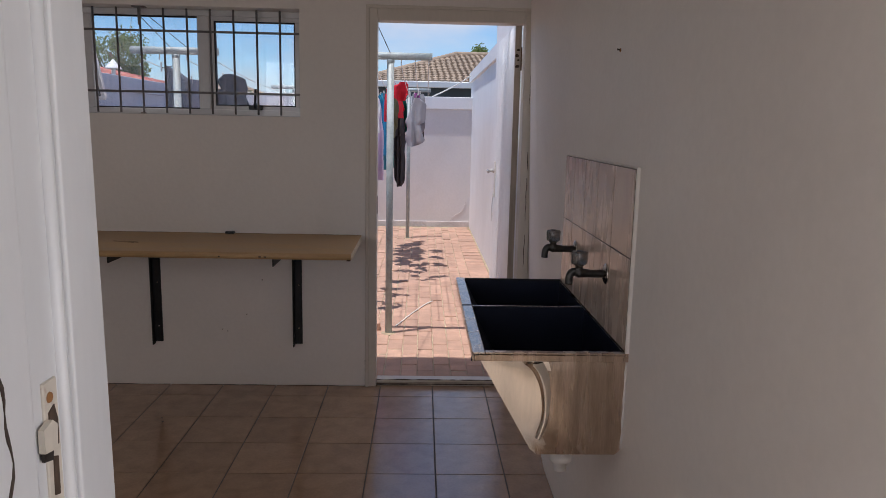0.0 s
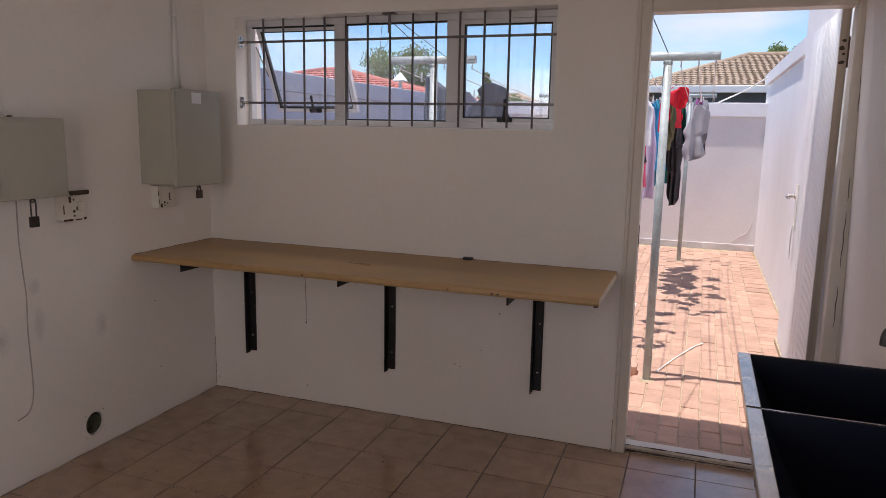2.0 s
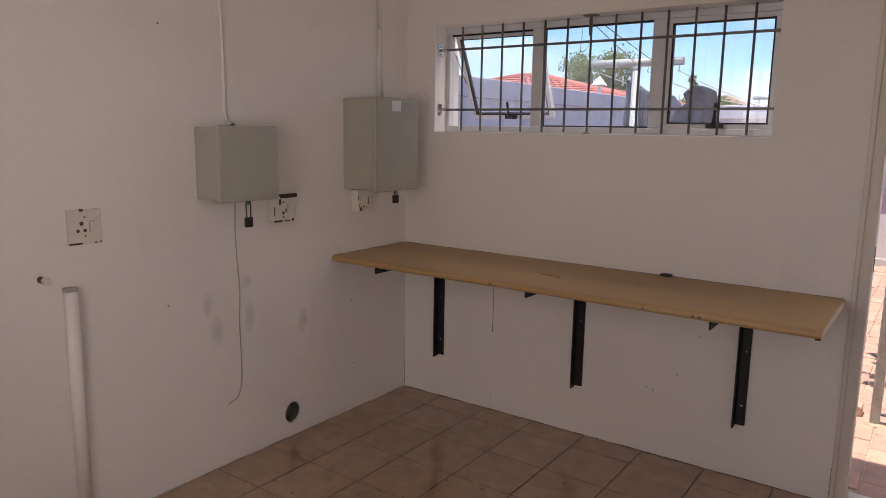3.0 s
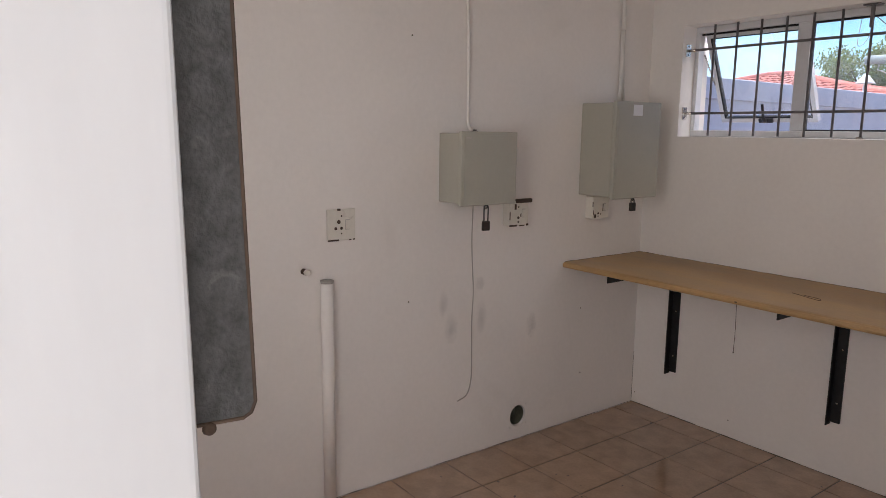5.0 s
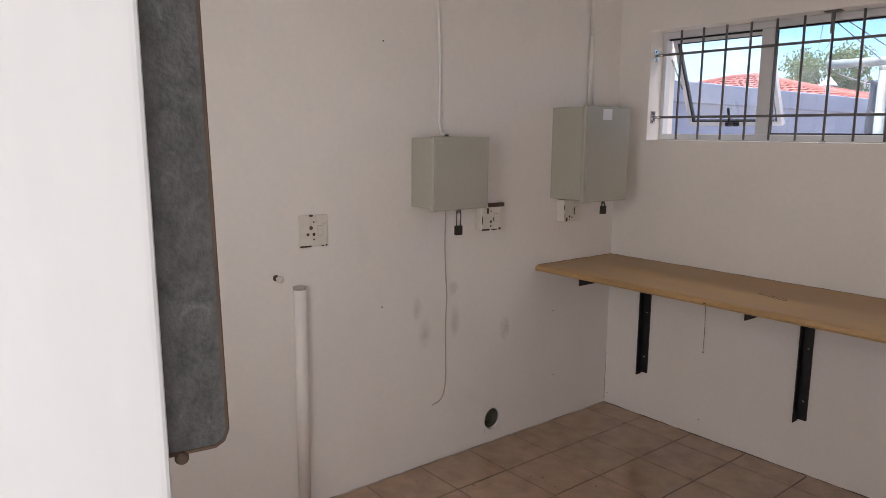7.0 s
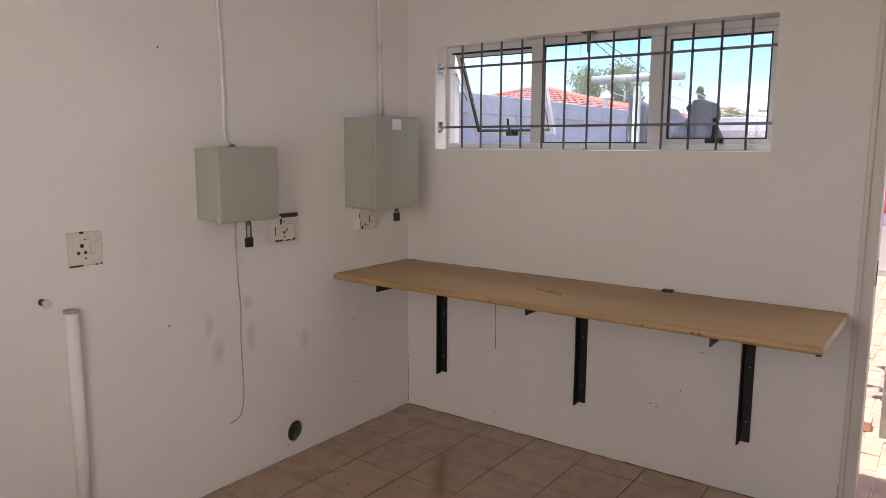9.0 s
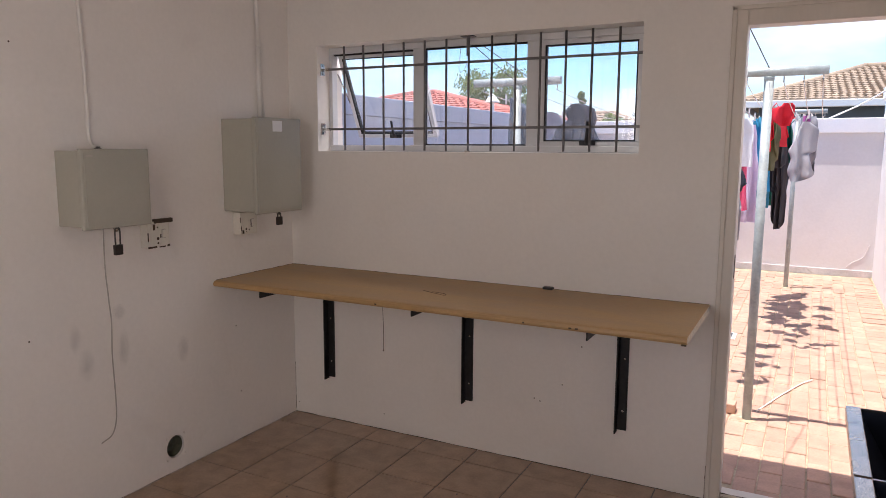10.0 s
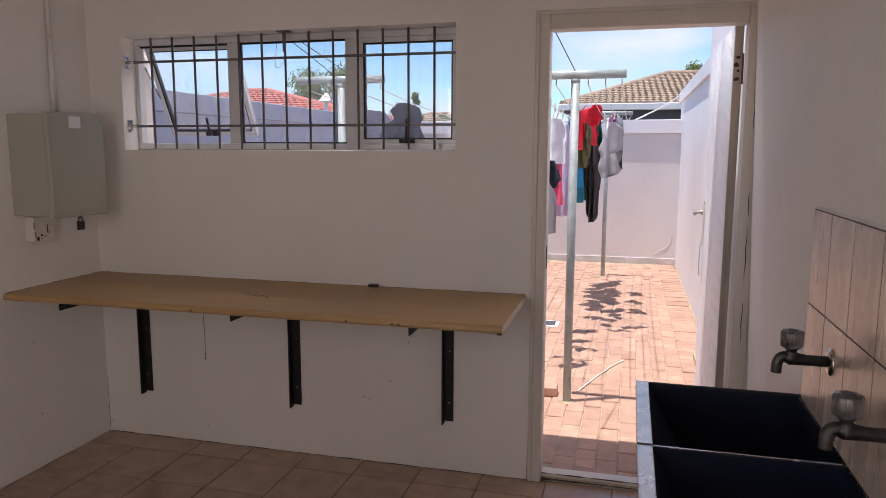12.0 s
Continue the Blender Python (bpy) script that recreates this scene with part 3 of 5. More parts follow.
def sash(x0, x1, z0, z1, y, tilt, seal):
    """A sash hung from its top edge and tilted outwards, with its pane and black seal."""
    w = 0.023
    bm = bmesh.new()
    for b in ((x0, x1, z1 - w, z1), (x0, x1, z0, z0 + w), (x0, x0 + w, z0 + w, z1 - w), (x1 - w, x1, z0 + w, z1 - w)):
        bm_box(bm, b[0], b[1], y, y + 0.03, b[2], b[3], 0.002)
    pane = box(x0 + w - 0.004, x1 - w + 0.004, y + 0.012, y + 0.016, z0 + w - 0.004, z1 - w + 0.004)
    rub = bmesh.new()
    t = 0.006
    for b in ((x0 + w, x1 - w, z1 - w - t, z1 - w), (x0 + w, x1 - w, z0 + w, z0 + w + t), (x0 + w, x0 + w + t, z0 + w + t, z1 - w - t), (x1 - w - t, x1 - w, z0 + w + t, z1 - w - t)):
        bm_box(rub, b[0], b[1], y + 0.002, y + 0.028, b[2], b[3])
    m = Matrix.Translation((0, y, z1)) @ Matrix.Rotation(radians(tilt), 4, "X") @ Matrix.Translation((0, -y, -z1))
    for q in (bm, pane, rub):
        bmesh.ops.transform(q, matrix=m, verts=q.verts[:])
    s = part("sash", bm, ALU, win, "opened sash" if tilt else "closed sash")
    g = part("pane", pane, GLASS, s, "dusty glass pane")
    g.visible_shadow = False
    part("seal", rub, RUBBER, s, "black rubber seal")
    cx = (x0 + x1) / 2
    h = bmesh.new()
    bm_box(h, cx - 0.038, cx + 0.038, y - 0.016, y - 0.001, z0 + 0.004, z0 + 0.026, 0.004, 2)
    bm_tube(h, bend([(cx, y - 0.018, z0 + 0.015), (cx + 0.004, y - 0.035, z0 + 0.04), (cx + 0.006, y - 0.03, z0 + 0.115)]), [0.010] * 6 + [0.007] * 7, 10)
    bmesh.ops.transform(h, matrix=m, verts=h.verts[:])
    part("handle", h, BLACK, s, "black window stay handle")
    return m


sash(-2.420, -1.895, 1.556, 2.052, 4.222, 25, True)
sash(-1.211, -0.726, 1.556, 2.054, 4.188, 0, True)
fixed = part("pane", box(M1[1] - 0.002, M2[0] + 0.002, 4.198, 4.202, wz0 + 0.03, wz1 - 0.03), GLASS, win, "dusty fixed glass pane")
fixed.visible_shadow = False
bm = bmesh.new()
for b in ((M1[1], M2[0], wz1 - 0.042, wz1 - 0.034), (M1[1], M2[0], wz0 + 0.034, wz0 + 0.041), (M1[1], M1[1] + 0.005, wz0 + 0.041, wz1 - 0.042), (M2[0] - 0.005, M2[0], wz0 + 0.041, wz1 - 0.042)):
    bm_box(bm, b[0], b[1], 4.192, 4.208, b[2], b[3])
part("seal", bm, RUBBER, win, "black rubber seal")
# black strip put in as the shade of the gap above the open sash
part("recess_shadow_gap", box(-2.418, -1.912, 4.19, 4.203, 2.044, 2.052), RUBBER, win)
for xx in (-2.418, -1.916):
    part("stay_arm", tube([(xx, 4.222, 1.95), (xx, 4.34, 1.80)], 0.004, 6), CHROME, win)

# ---- burglar bars ----
bars = thing("burglar_bars", (-1.575, 4.11, 1.524), "grey welded steel burglar bars across the window", "burglar bars")
for k in range(13):
    xx = -2.293 + 0.1232 * k
    part("upright", tube([(xx, 4.11, 1.531), (xx, 4.11, 2.080)], 0.0058, 8), BAR, bars)
for z, end in ((1.644, wx1 + 0.001), (1.964, wx1 + 0.001)):
    part("crossbar", box(wx0 + 0.03, end, 4.1145, 4.1235, z - 0.006, z + 0.006, 0.001), BAR, bars)
    br = bmesh.new()
    bm_box(br, wx0 + 0.0005, wx0 + 0.005, 4.094, 4.134, z - 0.032, z + 0.032, 0.002)
    bm_tube(br, [(wx0 + 0.004, 4.119, z), (wx0 + 0.045, 4.119, z)], 0.008, 10)
    b = part("bracket", br, CHROME, bars, "small steel wall bracket")
    for dz in (-0.02, 0.02):
        part("screw", bm_lathe(bmesh.new(), (wx0 + 0.005, 4.114, z + dz), (1, 0, 0), [(0, 0.006), (0.002, 0.004)], 8), BLACK, b)
br = bmesh.new()
bm_box(br, -1.592, -1.522, 4.09, 4.13, wz1 - 0.006, wz1 - 0.0005, 0.002)
bm_box(br, -1.563, -1.549, 4.100, 4.112, 1.99, wz1 - 0.005, 0.002)
b = part("bracket", br, BAR, bars, "small dark steel ceiling bracket")
part("foot", box(-1.57, -1.545, 4.1, 4.12, 1.5245, 1.533, 0.002), CHROME, bars)
part("wire_loop", tube(bend([(-1.60, 4.115, 2.03), (-1.61, 4.117, 1.93), (-1.585, 4.117, 1.925), (-1.556, 4.113, 1.98), (-1.557, 4.107, 2.03)]), 0.0014, 5), CHROME, bars)

# ---- shelf and its brackets ----
shelf = thing("wall_shelf", (-1.5, 3.76, 0.852), "long tan laminate wall shelf with a rounded front edge", "shelf")
prof = [(4.066, 0.853), (3.462, 0.853), (3.452, 0.857), (3.4485, 0.866), (3.452, 0.877), (3.460, 0.882), (3.472, 0.8835), (4.066, 0.8835)]
bm = bm_prism(bmesh.new(), [(LX + 0.003, y, z) for y, z in prof], (-0.373 - LX - 0.003, 0, 0))
part("board", bm, TAN, shelf)
bm = bm_prism(bmesh.new(), [(-0.3730, y + (0.003 if y < 4 else -0.004), z + (0.002 if z < 0.865 else -0.002)) for y, z in prof], (0.0025, 0, 0))
part("cut_end", bm, CHIP, shelf, "raw pale chipboard end")
part("chip", box(-0.392, -0.374, 3.4465, 3.456, 0.8515, 0.857, 0.001), BROWN, shelf)
for xx, yy, w in ((-1.68, 3.452, 0.012), (-0.99, 3.4495, 0.008), (-0.80, 3.450, 0.012), (-0.775, 3.450, 0.012), (-0.80, 3.4535, 0.010)):
    part("nick", box(xx - w / 2, xx + w / 2, yy - 0.0035, yy + 0.004, 0.863, 0.869, 0.001), BROWN, shelf)
bm = bm_tube(bmesh.new(), bend([(-1.60, 3.74, 0.8837), (-1.50, 3.70, 0.8838), (-1.46, 3.69, 0.8838), (-1.48, 3.72, 0.8838), (-1.55, 3.735, 0.8838)]), 0.0013, 5)
part("scratch", bm, BROWN, shelf, "dark scratch on the top")
solid("shelf_clip", box(-1.12, -1.072, 4.035, 4.066, 0.884, 0.896, 0.003, 2), BLACK, "small black clip lying at the back of the shelf", "clip")


def angle_iron(xx, z0):
    """An upright steel angle on the wall with an arm under the shelf."""
    a = thing("shelf_bracket", (xx, 4.05, z0), "black painted angle iron shelf bracket", "shelf bracket", "brackets under the shelf")
    bm = bmesh.new()
    bm_box(bm, xx - 0.020, xx + 0.022, 4.060, 4.0695, z0, 0.849, 0.001)
    bm_box(bm, xx - 0.0265, xx - 0.0205, 4.028, 4.0695, z0 - 0.012, 0.849, 0.001)
    part("upright", bm, BLACK_STEEL, a)
    bm = bmesh.new()
    bm_box(bm, xx - 0.0265, xx - 0.0205, 3.515, 4.027, 0.812, 0.849, 0.001)
    bm_box(bm, xx - 0.020, xx + 0.018, 3.515, 4.059, 0.8495, 0.8528, 0.0005)
    part("arm", bm, BLACK_STEEL, a)
    for z in (0.60, 0.35):
        part("screw", bm_lathe(bmesh.new(), (xx + 0.004, 4.0598, z), (0, -1, 0), [(0, 0.006), (0.003, 0.005), (0.004, 0.002)], 10), CHROME, a, "bright screw head")
    return a


iron = angle_iron(-1.514, 0.258)
for xx in (-2.376, -0.729):
    copy_thing(iron, Matrix.Translation((xx, 4.05, 0.252)))
cord = thing("pull_cord", (-2.028, 4.05, 0.45), "thin dirty string hanging below the shelf", "string")
part("string", tube(bend([(-2.028, 4.062, 0.851), (-2.030, 4.062, 0.70), (-2.027, 4.064, 0.58), (-2.028, 4.064, 0.45)]), 0.0013, 5), BROWN, cord)
part("knot", bm_lathe(bmesh.new(), (-2.028, 4.064, 0.458), (0, 0, -1), [(0, 0.001), (0.004, 0.004), (0.01, 0.001)], 8), BROWN, cord)

# ---- wash trough ----
SX0, SX1, SY0, SY1, SZ = 0.100, 0.524, 1.946, 2.908, 0.896
sink = thing("wash_trough", (0.33, 2.43, 0.60), "double stainless steel wash trough fixed to the wall", "sink")
bm = bmesh.new()

out0 = [(0.122, 0.872), (0.268, 0.615), (0.285, 0.602), (0.500, 0.602), (0.516, 0.618), (0.516, 0.872)]
a = [bm.verts.new((x, SY0 + 0.010, z)) for x, z in out0]
b = [bm.verts.new((x, SY1 - 0.010, z)) for x, z in out0]
bm.faces.new(a)
bm.faces.new(list(reversed(b)))
for k in range(len(a) - 1):
    bm.faces.new((a[k + 1], a[k], b[k], b[k + 1]))
bmesh.ops.recalc_face_normals(bm, faces=bm.faces[:])
part("body", bm, STEEL, sink, "dented stainless steel outer shell")
bm = bmesh.new()
grid = []
for j in range(21):
    v = j / 20
    z = 0.604 + 0.268 * v
    x0, x1 = float(np.interp(z, [0.602, 0.615, 0.872], [0.285, 0.268, 0.122])), float(np.interp(z, [0.602, 0.618], [0.500, 0.516]))
    grid.append([bm.verts.new((x0 + (x1 - x0) * i / 30, SY0 + 0.0085 - 0.010 * math.sin(math.pi * i / 30) * math.sin(math.pi * v) ** 0.7
                               - 0.0025 * noise.noise(Vector((i * 0.16, v * 2.4, 3.1))) * math.sin(math.pi * i / 30), z)) for i in range(31)])
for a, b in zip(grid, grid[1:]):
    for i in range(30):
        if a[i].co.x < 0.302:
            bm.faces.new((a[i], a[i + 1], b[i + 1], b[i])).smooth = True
# the darker half, where the bright reflection stops at the flange
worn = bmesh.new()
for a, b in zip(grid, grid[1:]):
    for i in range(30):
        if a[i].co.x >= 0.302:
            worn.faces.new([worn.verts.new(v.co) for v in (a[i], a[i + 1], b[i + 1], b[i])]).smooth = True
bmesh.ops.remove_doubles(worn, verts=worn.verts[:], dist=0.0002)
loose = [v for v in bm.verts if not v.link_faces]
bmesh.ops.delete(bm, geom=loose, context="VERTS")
part("end_panel", bm, BRIGHT_STEEL, sink, "steel end panel before the flange, coloured brighter as if reflecting")
part("end_panel", worn, DULL_STEEL, sink, "brown-streaked steel end panel, coloured darker for its weaker reflection")
DIV = 2.460
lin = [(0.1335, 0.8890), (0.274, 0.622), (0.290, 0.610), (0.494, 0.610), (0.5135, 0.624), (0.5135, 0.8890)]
for ya, yb in ((SY0 + 0.02, DIV - 0.006), (DIV + 0.006, SY1 - 0.0120)):
    bm = bmesh.new()
    a = [bm.verts.new((x, ya, z)) for x, z in lin]
    b = [bm.verts.new((x, yb, z)) for x, z in lin]
    bm.faces.new(a)
    bm.faces.new(list(reversed(b)))
    for i in range(len(a) - 1):
        bm.faces.new((a[i], a[i + 1], b[i + 1], b[i]))
    bmesh.ops.recalc_face_normals(bm, faces=bm.faces[:])
    bmesh.ops.reverse_faces(bm, faces=bm.faces[:])
    bowl = part("bowl", bm, SHADED_BOWL, sink, "inside of a steel bowl, its shade put in as near-black")
    part("drain", bm_lathe(bmesh.new(), (0.40, (ya + yb) / 2, 0.6105), (0, 0, 1), [(0, 0.035), (0.003, 0.034), (0.004, 0.026), (0.002, 0.01)], 18), SHADED_BOWL, bowl)
bm = bmesh.new()
bm_box(bm, SX0, SX0 + 0.034, SY0, SY1, SZ - 0.006, SZ, 0.002, 2)
bm_box(bm, SX0, SX0 + 0.004, SY0, SY1, SZ - 0.026, SZ - 0.0065, 0.001)
part("rim", bm, STEEL, sink, "worn rolled steel rim")
bm = bmesh.new()
bm_box(bm, SX0 + 0.0345, SX1, SY0, SY0 + 0.020, SZ - 0.006, SZ, 0.002, 2)
bm_box(bm, SX0 + 0.005, SX1 + 0.002, SY0 - 0.001, SY0 + 0.003, SZ - 0.024, SZ - 0.0065, 0.001)
part("rim", bm, DULL_STEEL, sink, "worn rolled steel rim")
part("rim", box(SX0 + 0.0345, SX1, SY1 - 0.009, SY1, SZ - 0.010, SZ - 0.001, 0.002, 2), DARK_STEEL, sink, "dark steel back rim")
part("rim", box(0.514, SX1, SY0 + 0.0205, SY1 - 0.0095, SZ - 0.006, SZ, 0.002), DARK_STEEL, sink, "dark steel rim along the wall")
part("divider", box(SX0 + 0.0345, 0.5075, DIV - 0.005, DIV + 0.005, 0.70, SZ - 0.003, 0.002), SHADED_BOWL, sink, "dividing wall between the bowls, coloured dark like their shade")
part("divider_edge", box(SX0 + 0.0345, 0.5075, DIV - 0.0025, DIV + 0.0025, SZ - 0.0028, SZ - 0.0008), STEEL, sink)
part("rim_notch", box(SX0 + 0.001, SX0 + 0.033, DIV - 0.003, DIV + 0.003, SZ + 0.0003, SZ + 0.0012), BROWN, sink)
cv = bend([(0.236, SY0 + 0.002, 0.868), (0.262, SY0 + 0.002, 0.845), (0.284, SY0 + 0.002, 0.80), (0.292, SY0 + 0.002, 0.745), (0.290, SY0 + 0.002, 0.70), (0.278, SY0 + 0.002, 0.655)], 5)
cw = bend([(0.292, SY0 + 0.002, 0.868), (0.308, SY0 + 0.002, 0.835), (0.316, SY0 + 0.002, 0.79), (0.317, SY0 + 0.002, 0.745), (0.310, SY0 + 0.002, 0.695), (0.293, SY0 + 0.002, 0.650)], 5)
bm = bmesh.new()
row = []
for p, q in zip(cv, cw):
    row.append([bm.verts.new(v) for v in (p, p + Vector((0.002, -0.010, 0)), p.lerp(q, 0.6) + Vector((0, -0.013, 0)), q)])
for a, b in zip(row, row[1:]):
    for k in range(3):
        bm.faces.new((a[k], a[k + 1], b[k + 1], b[k])).smooth = True
bmesh.ops.recalc_face_normals(bm, faces=bm.faces[:])
part("pressed_flange", bm, BRIGHT_STEEL, sink, "curved pressed steel flange")
part("waste_pipe", bm_lathe(bmesh.new(), (0.365, 2.02, 0.601), (0, 0, -1), [(0, 0.022), (0.02, 0.022), (0.021, 0.032), (0.045, 0.032), (0.047, 0.020), (0.075, 0.018), (0.078, 0.010)], 18), PVC, sink, "white plastic waste outlet")
bm = bm_tube(bmesh.new(), [(0.5175, SY0 + 0.008, z) for z in np.linspace(0.62, 0.885, 12)], [0.003 + 0.0015 * math.sin(i * 2.3) for i in range(12)], 6)
part("sealant", bm, PVC, sink, "ragged white sealant bead")


def tap(yy):
    t = thing("wall_tap", (0.503, yy, 1.066), "dull metal wall tap with a clear fluted knob", "tap", "taps over the trough")
    part("flange", bm_lathe(bmesh.new(), (0.5030, yy, 1.066), (-1, 0, 0), [(0, 0.031), (0.003, 0.031), (0.006, 0.026), (0.010, 0.014)], 22), CHROME, t, "worn round wall flange")
    bm = bmesh.new()
    bm_tube(bm, [(0.497, yy, 1.066), (0.455, yy, 1.066), (0.425, yy, 1.068), (0.418, yy, 1.069)], [0.0125, 0.012, 0.0145, 0.0165], 14)
    bm_tube(bm, bend([(0.421, yy, 1.068), (0.408, yy, 1.072), (0.398, yy, 1.067), (0.393, yy, 1.054), (0.392, yy, 1.034)]), 0.0115, 14)
    bm_lathe(bm, (0.421, yy, 1.058), (0, 0, 1), [(0, 0.014), (0.014, 0.0165), (0.02, 0.012), (0.030, 0.011), (0.032, 0.015), (0.036, 0.015)], 16)
    part("spout", bm, TAP_METAL, t)
    bm = bmesh.new()
    rings = []
    for d, r in ((0.028, 0.019), (0.031, 0.0225), (0.062, 0.0235), (0.066, 0.021), (0.067, 0.012)):
        rings.append([bm.verts.new((0.421 + r * (1 + 0.07 * math.cos(8 * a)) * math.cos(a), yy + r * (1 + 0.07 * math.cos(8 * a)) * math.sin(a), 1.066 + d)) for a in (2 * math.pi * k / 40 for k in range(40))])
    for a, b in zip(rings, rings[1:]):
        for k in range(40):
            bm.faces.new((a[k], a[(k + 1) % 40], b[(k + 1) % 40], b[k])).smooth = True
    bm.faces.new(list(reversed(rings[0])))
    bm.faces.new(rings[-1])
    knob = part("knob", bm, KNOB, t, "clear fluted plastic knob")
    part("cap", bm_lathe(bmesh.new(), (0.421, yy, 1.1333), (0, 0, 1), [(0, 0.011), (0.001, 0.010)], 16), TAP_METAL, knob)
    return t


t1 = tap(2.17)
t1.matrix_basis = Matrix.Translation((0.510, 2.185, 1.066))
copy_thing(t1, Matrix.Translation((0.510, 2.612, 1.068)))

# ---- tiled splashback ----
sb = thing("splashback", (0.515, 2.40, 0.898), "brown-beige tiled splashback with a plastered edge", "splashback", kind="structure")
part("tile_bed", box(0.5145, RX + 0.004, 1.953, 2.858, 0.898, 1.389), WHITE_GROUT, sb)
part("edge_plaster", box(0.5105, RX + 0.004, 1.9465, 1.9525, 0.89, 1.392, 0.002, 2), PLASTER, sb)
part("edge_plaster", box(0.5105, RX + 0.004, 1.9465, 2.862, 1.3895, 1.394, 0.002), PLASTER, sb)
part("joint_line", box(0.5109, 0.5142, 1.954, 2.857, 0.899, 1.388), GROUT, sb, "dark joints")
cuts = [1.954, 2.156, 2.342, 2.519, 2.693, 2.857]
for a, b in zip(cuts, cuts[1:]):
    for c, d in ((0.899, 1.152), (1.152, 1.389)):
        part("tile", box(0.5100, 0.5140, a + 0.002, b - 0.002, c + 0.002, d - 0.002, 0.001), SPLASH, sb)

# ---- on the left wall ----


def enclosure(y0, y1, z0, z1, depth, label):
    e = thing("meter_box", (LX + depth / 2, (y0 + y1) / 2, z0), label, "electrical box", "grey meter boxes")
    xf = LX + depth
    part("body", box(LX + 0.0005, xf - 0.022, y0 + 0.002, y1 - 0.002, z0 + 0.006, z1 - 0.004, 0.005, 2), BOX_GREY, e)
    door_ = part("lid", box(xf - 0.021, xf, y0 - 0.002, y1 + 0.004, z0 - 0.004, z1 + 0.004, 0.007, 3), BOX_GREY, e, "grey-green lid with a rolled edge")
    part("panel_line", box(xf - 0.0005, xf + 0.0025, y0 + 0.012, y1 - 0.010, z0 + 0.012, z1 - 0.012, 0.0006), BOX_GREY, door_)
    return e, xf


def padlock(x, y, z, long):
    p = thing("padlock", (x, y, z - long - 0.04), "small dark padlock hanging from a hasp", "padlock", "padlocks")
    part("hasp", bm_lathe(bmesh.new(), (x - 0.004, y, z), (1, 0, 0), [(0, 0.012), (0.004, 0.012), (0.005, 0.006)], 14), CHROME, p, "round steel hasp")
    w = 0.011
    part("shackle", tube(bend([(x + 0.003, y - w, z - long), (x + 0.003, y - w, z - 0.006), (x + 0.003, y, z + 0.004), (x + 0.003, y + w, z - 0.006), (x + 0.003, y + w, z - long)]), 0.0032, 8), TAP_METAL, p)
    part("body", box(x - 0.005, x + 0.011, y - 0.018, y + 0.018, z - long - 0.040, z - long + 0.002, 0.003, 2), BRASS_DARK, p)


encB, xb = enclosure(2.652, 2.962, 1.224, 1.531, 0.160, "square grey-green steel meter box on the wall")
encA, xa = enclosure(3.542, 3.884, 1.219, 1.686, 0.222, "tall grey-green steel meter box with a paper label")
part("maker_label", box(xb + 0.0026, xb + 0.0032, 2.672, 2.702, 1.504, 1.512), WIRE, encB)
part("paper_label", box(xa + 0.0026, xa + 0.0034, 3.665, 3.735, 1.622, 1.675), PAPER, encA, "white paper label")
padlock(xb - 0.008, 2.797, 1.216, 0.066)
padlock(xa - 0.008, 3.706, 1.212, 0.020)


def socket_box(y0, y1, z0, z1, depth, label, mess):
    s = thing("wall_socket", (LX + 0.02, (y0 + y1) / 2, z0), label, "wall socket", "wall sockets")
    xf = LX + depth
    part("cover", box(LX + 0.0005, xf, y0, y1, z0, z1, 0.003, 2), CREAM, s)
    cy, cz = (y0 + y1) / 2, (z0 + z1) / 2
    sw = part("rocker", box(xf + 0.0002, xf + 0.006, cy + 0.018, cy + 0.036, cz - 0.018, cz + 0.018, 0.002, 2), CREAM, s)
    part("surround", box(xf + 0.0001, xf + 0.0012, cy + 0.0165, cy + 0.0375, cz - 0.0200, cz + 0.0200), WIRE, s)
    for dy, dz, r in mess:
        part("pin_hole", bm_lathe(bmesh.new(), (xf + 0.0002, cy + dy, cz + dz), (1, 0, 0), [(0, r), (0.0012, r * 0.9)], 14), BROWN, s)
    return s, xf


PINS = [(-0.012, 0.012, 0.008), (-0.026, -0.014, 0.0065), (0.000, -0.014, 0.0065), (0.0, 0.035, 0.0035), (0.0, -0.035, 0.0035)]
s1, xf = socket_box(2.106, 2.232, 1.098, 1.224, 0.010, "cream three-pin wall socket with chipped edges", PINS)
for y0, y1, z0, z1 in ((2.108, 2.158, 1.0965, 1.104), (2.150, 2.166, 1.2165, 1.2255), (2.203, 2.214, 1.0965, 1.102), (2.222, 2.230, 1.0965, 1.104)):
    part("chip", box(LX + 0.002, xf + 0.0015, y0, y1, z0, z1, 0.002), BROWN, s1, "dark chipped edge")
s2, xf = socket_box(3.032, 3.150, 1.100, 1.216, 0.050, "cream surface socket box with a broken top", [(-0.005, -0.02, 0.007), (-0.005, 0.03, 0.004), (-0.005, -0.04, 0.005)])
part("chip", box(xf - 0.012, xf + 0.003, 3.066, 3.172, 1.206, 1.226, 0.005, 2), BROWN, s2, "dark broken rim")
for y0, y1, z0, z1 in ((3.031, 3.080, 1.097, 1.106), (3.092, 3.128, 1.097, 1.103), (3.031, 3.037, 1.128, 1.168), (3.060, 3.074, 1.176, 1.204), (3.098, 3.106, 1.140, 1.158), (3.136, 3.152, 1.097, 1.108)):
    part("chip", box(xf - 0.003, xf + 0.0015, y0, y1, z0, z1, 0.002), BROWN, s2, "dark chipped patch")
s3, xf = socket_box(3.603, 3.727, 1.100, 1.214, 0.050, "cream surface socket box below the meter box", [(-0.02, -0.03, 0.006), (0.0, -0.035, 0.004)])
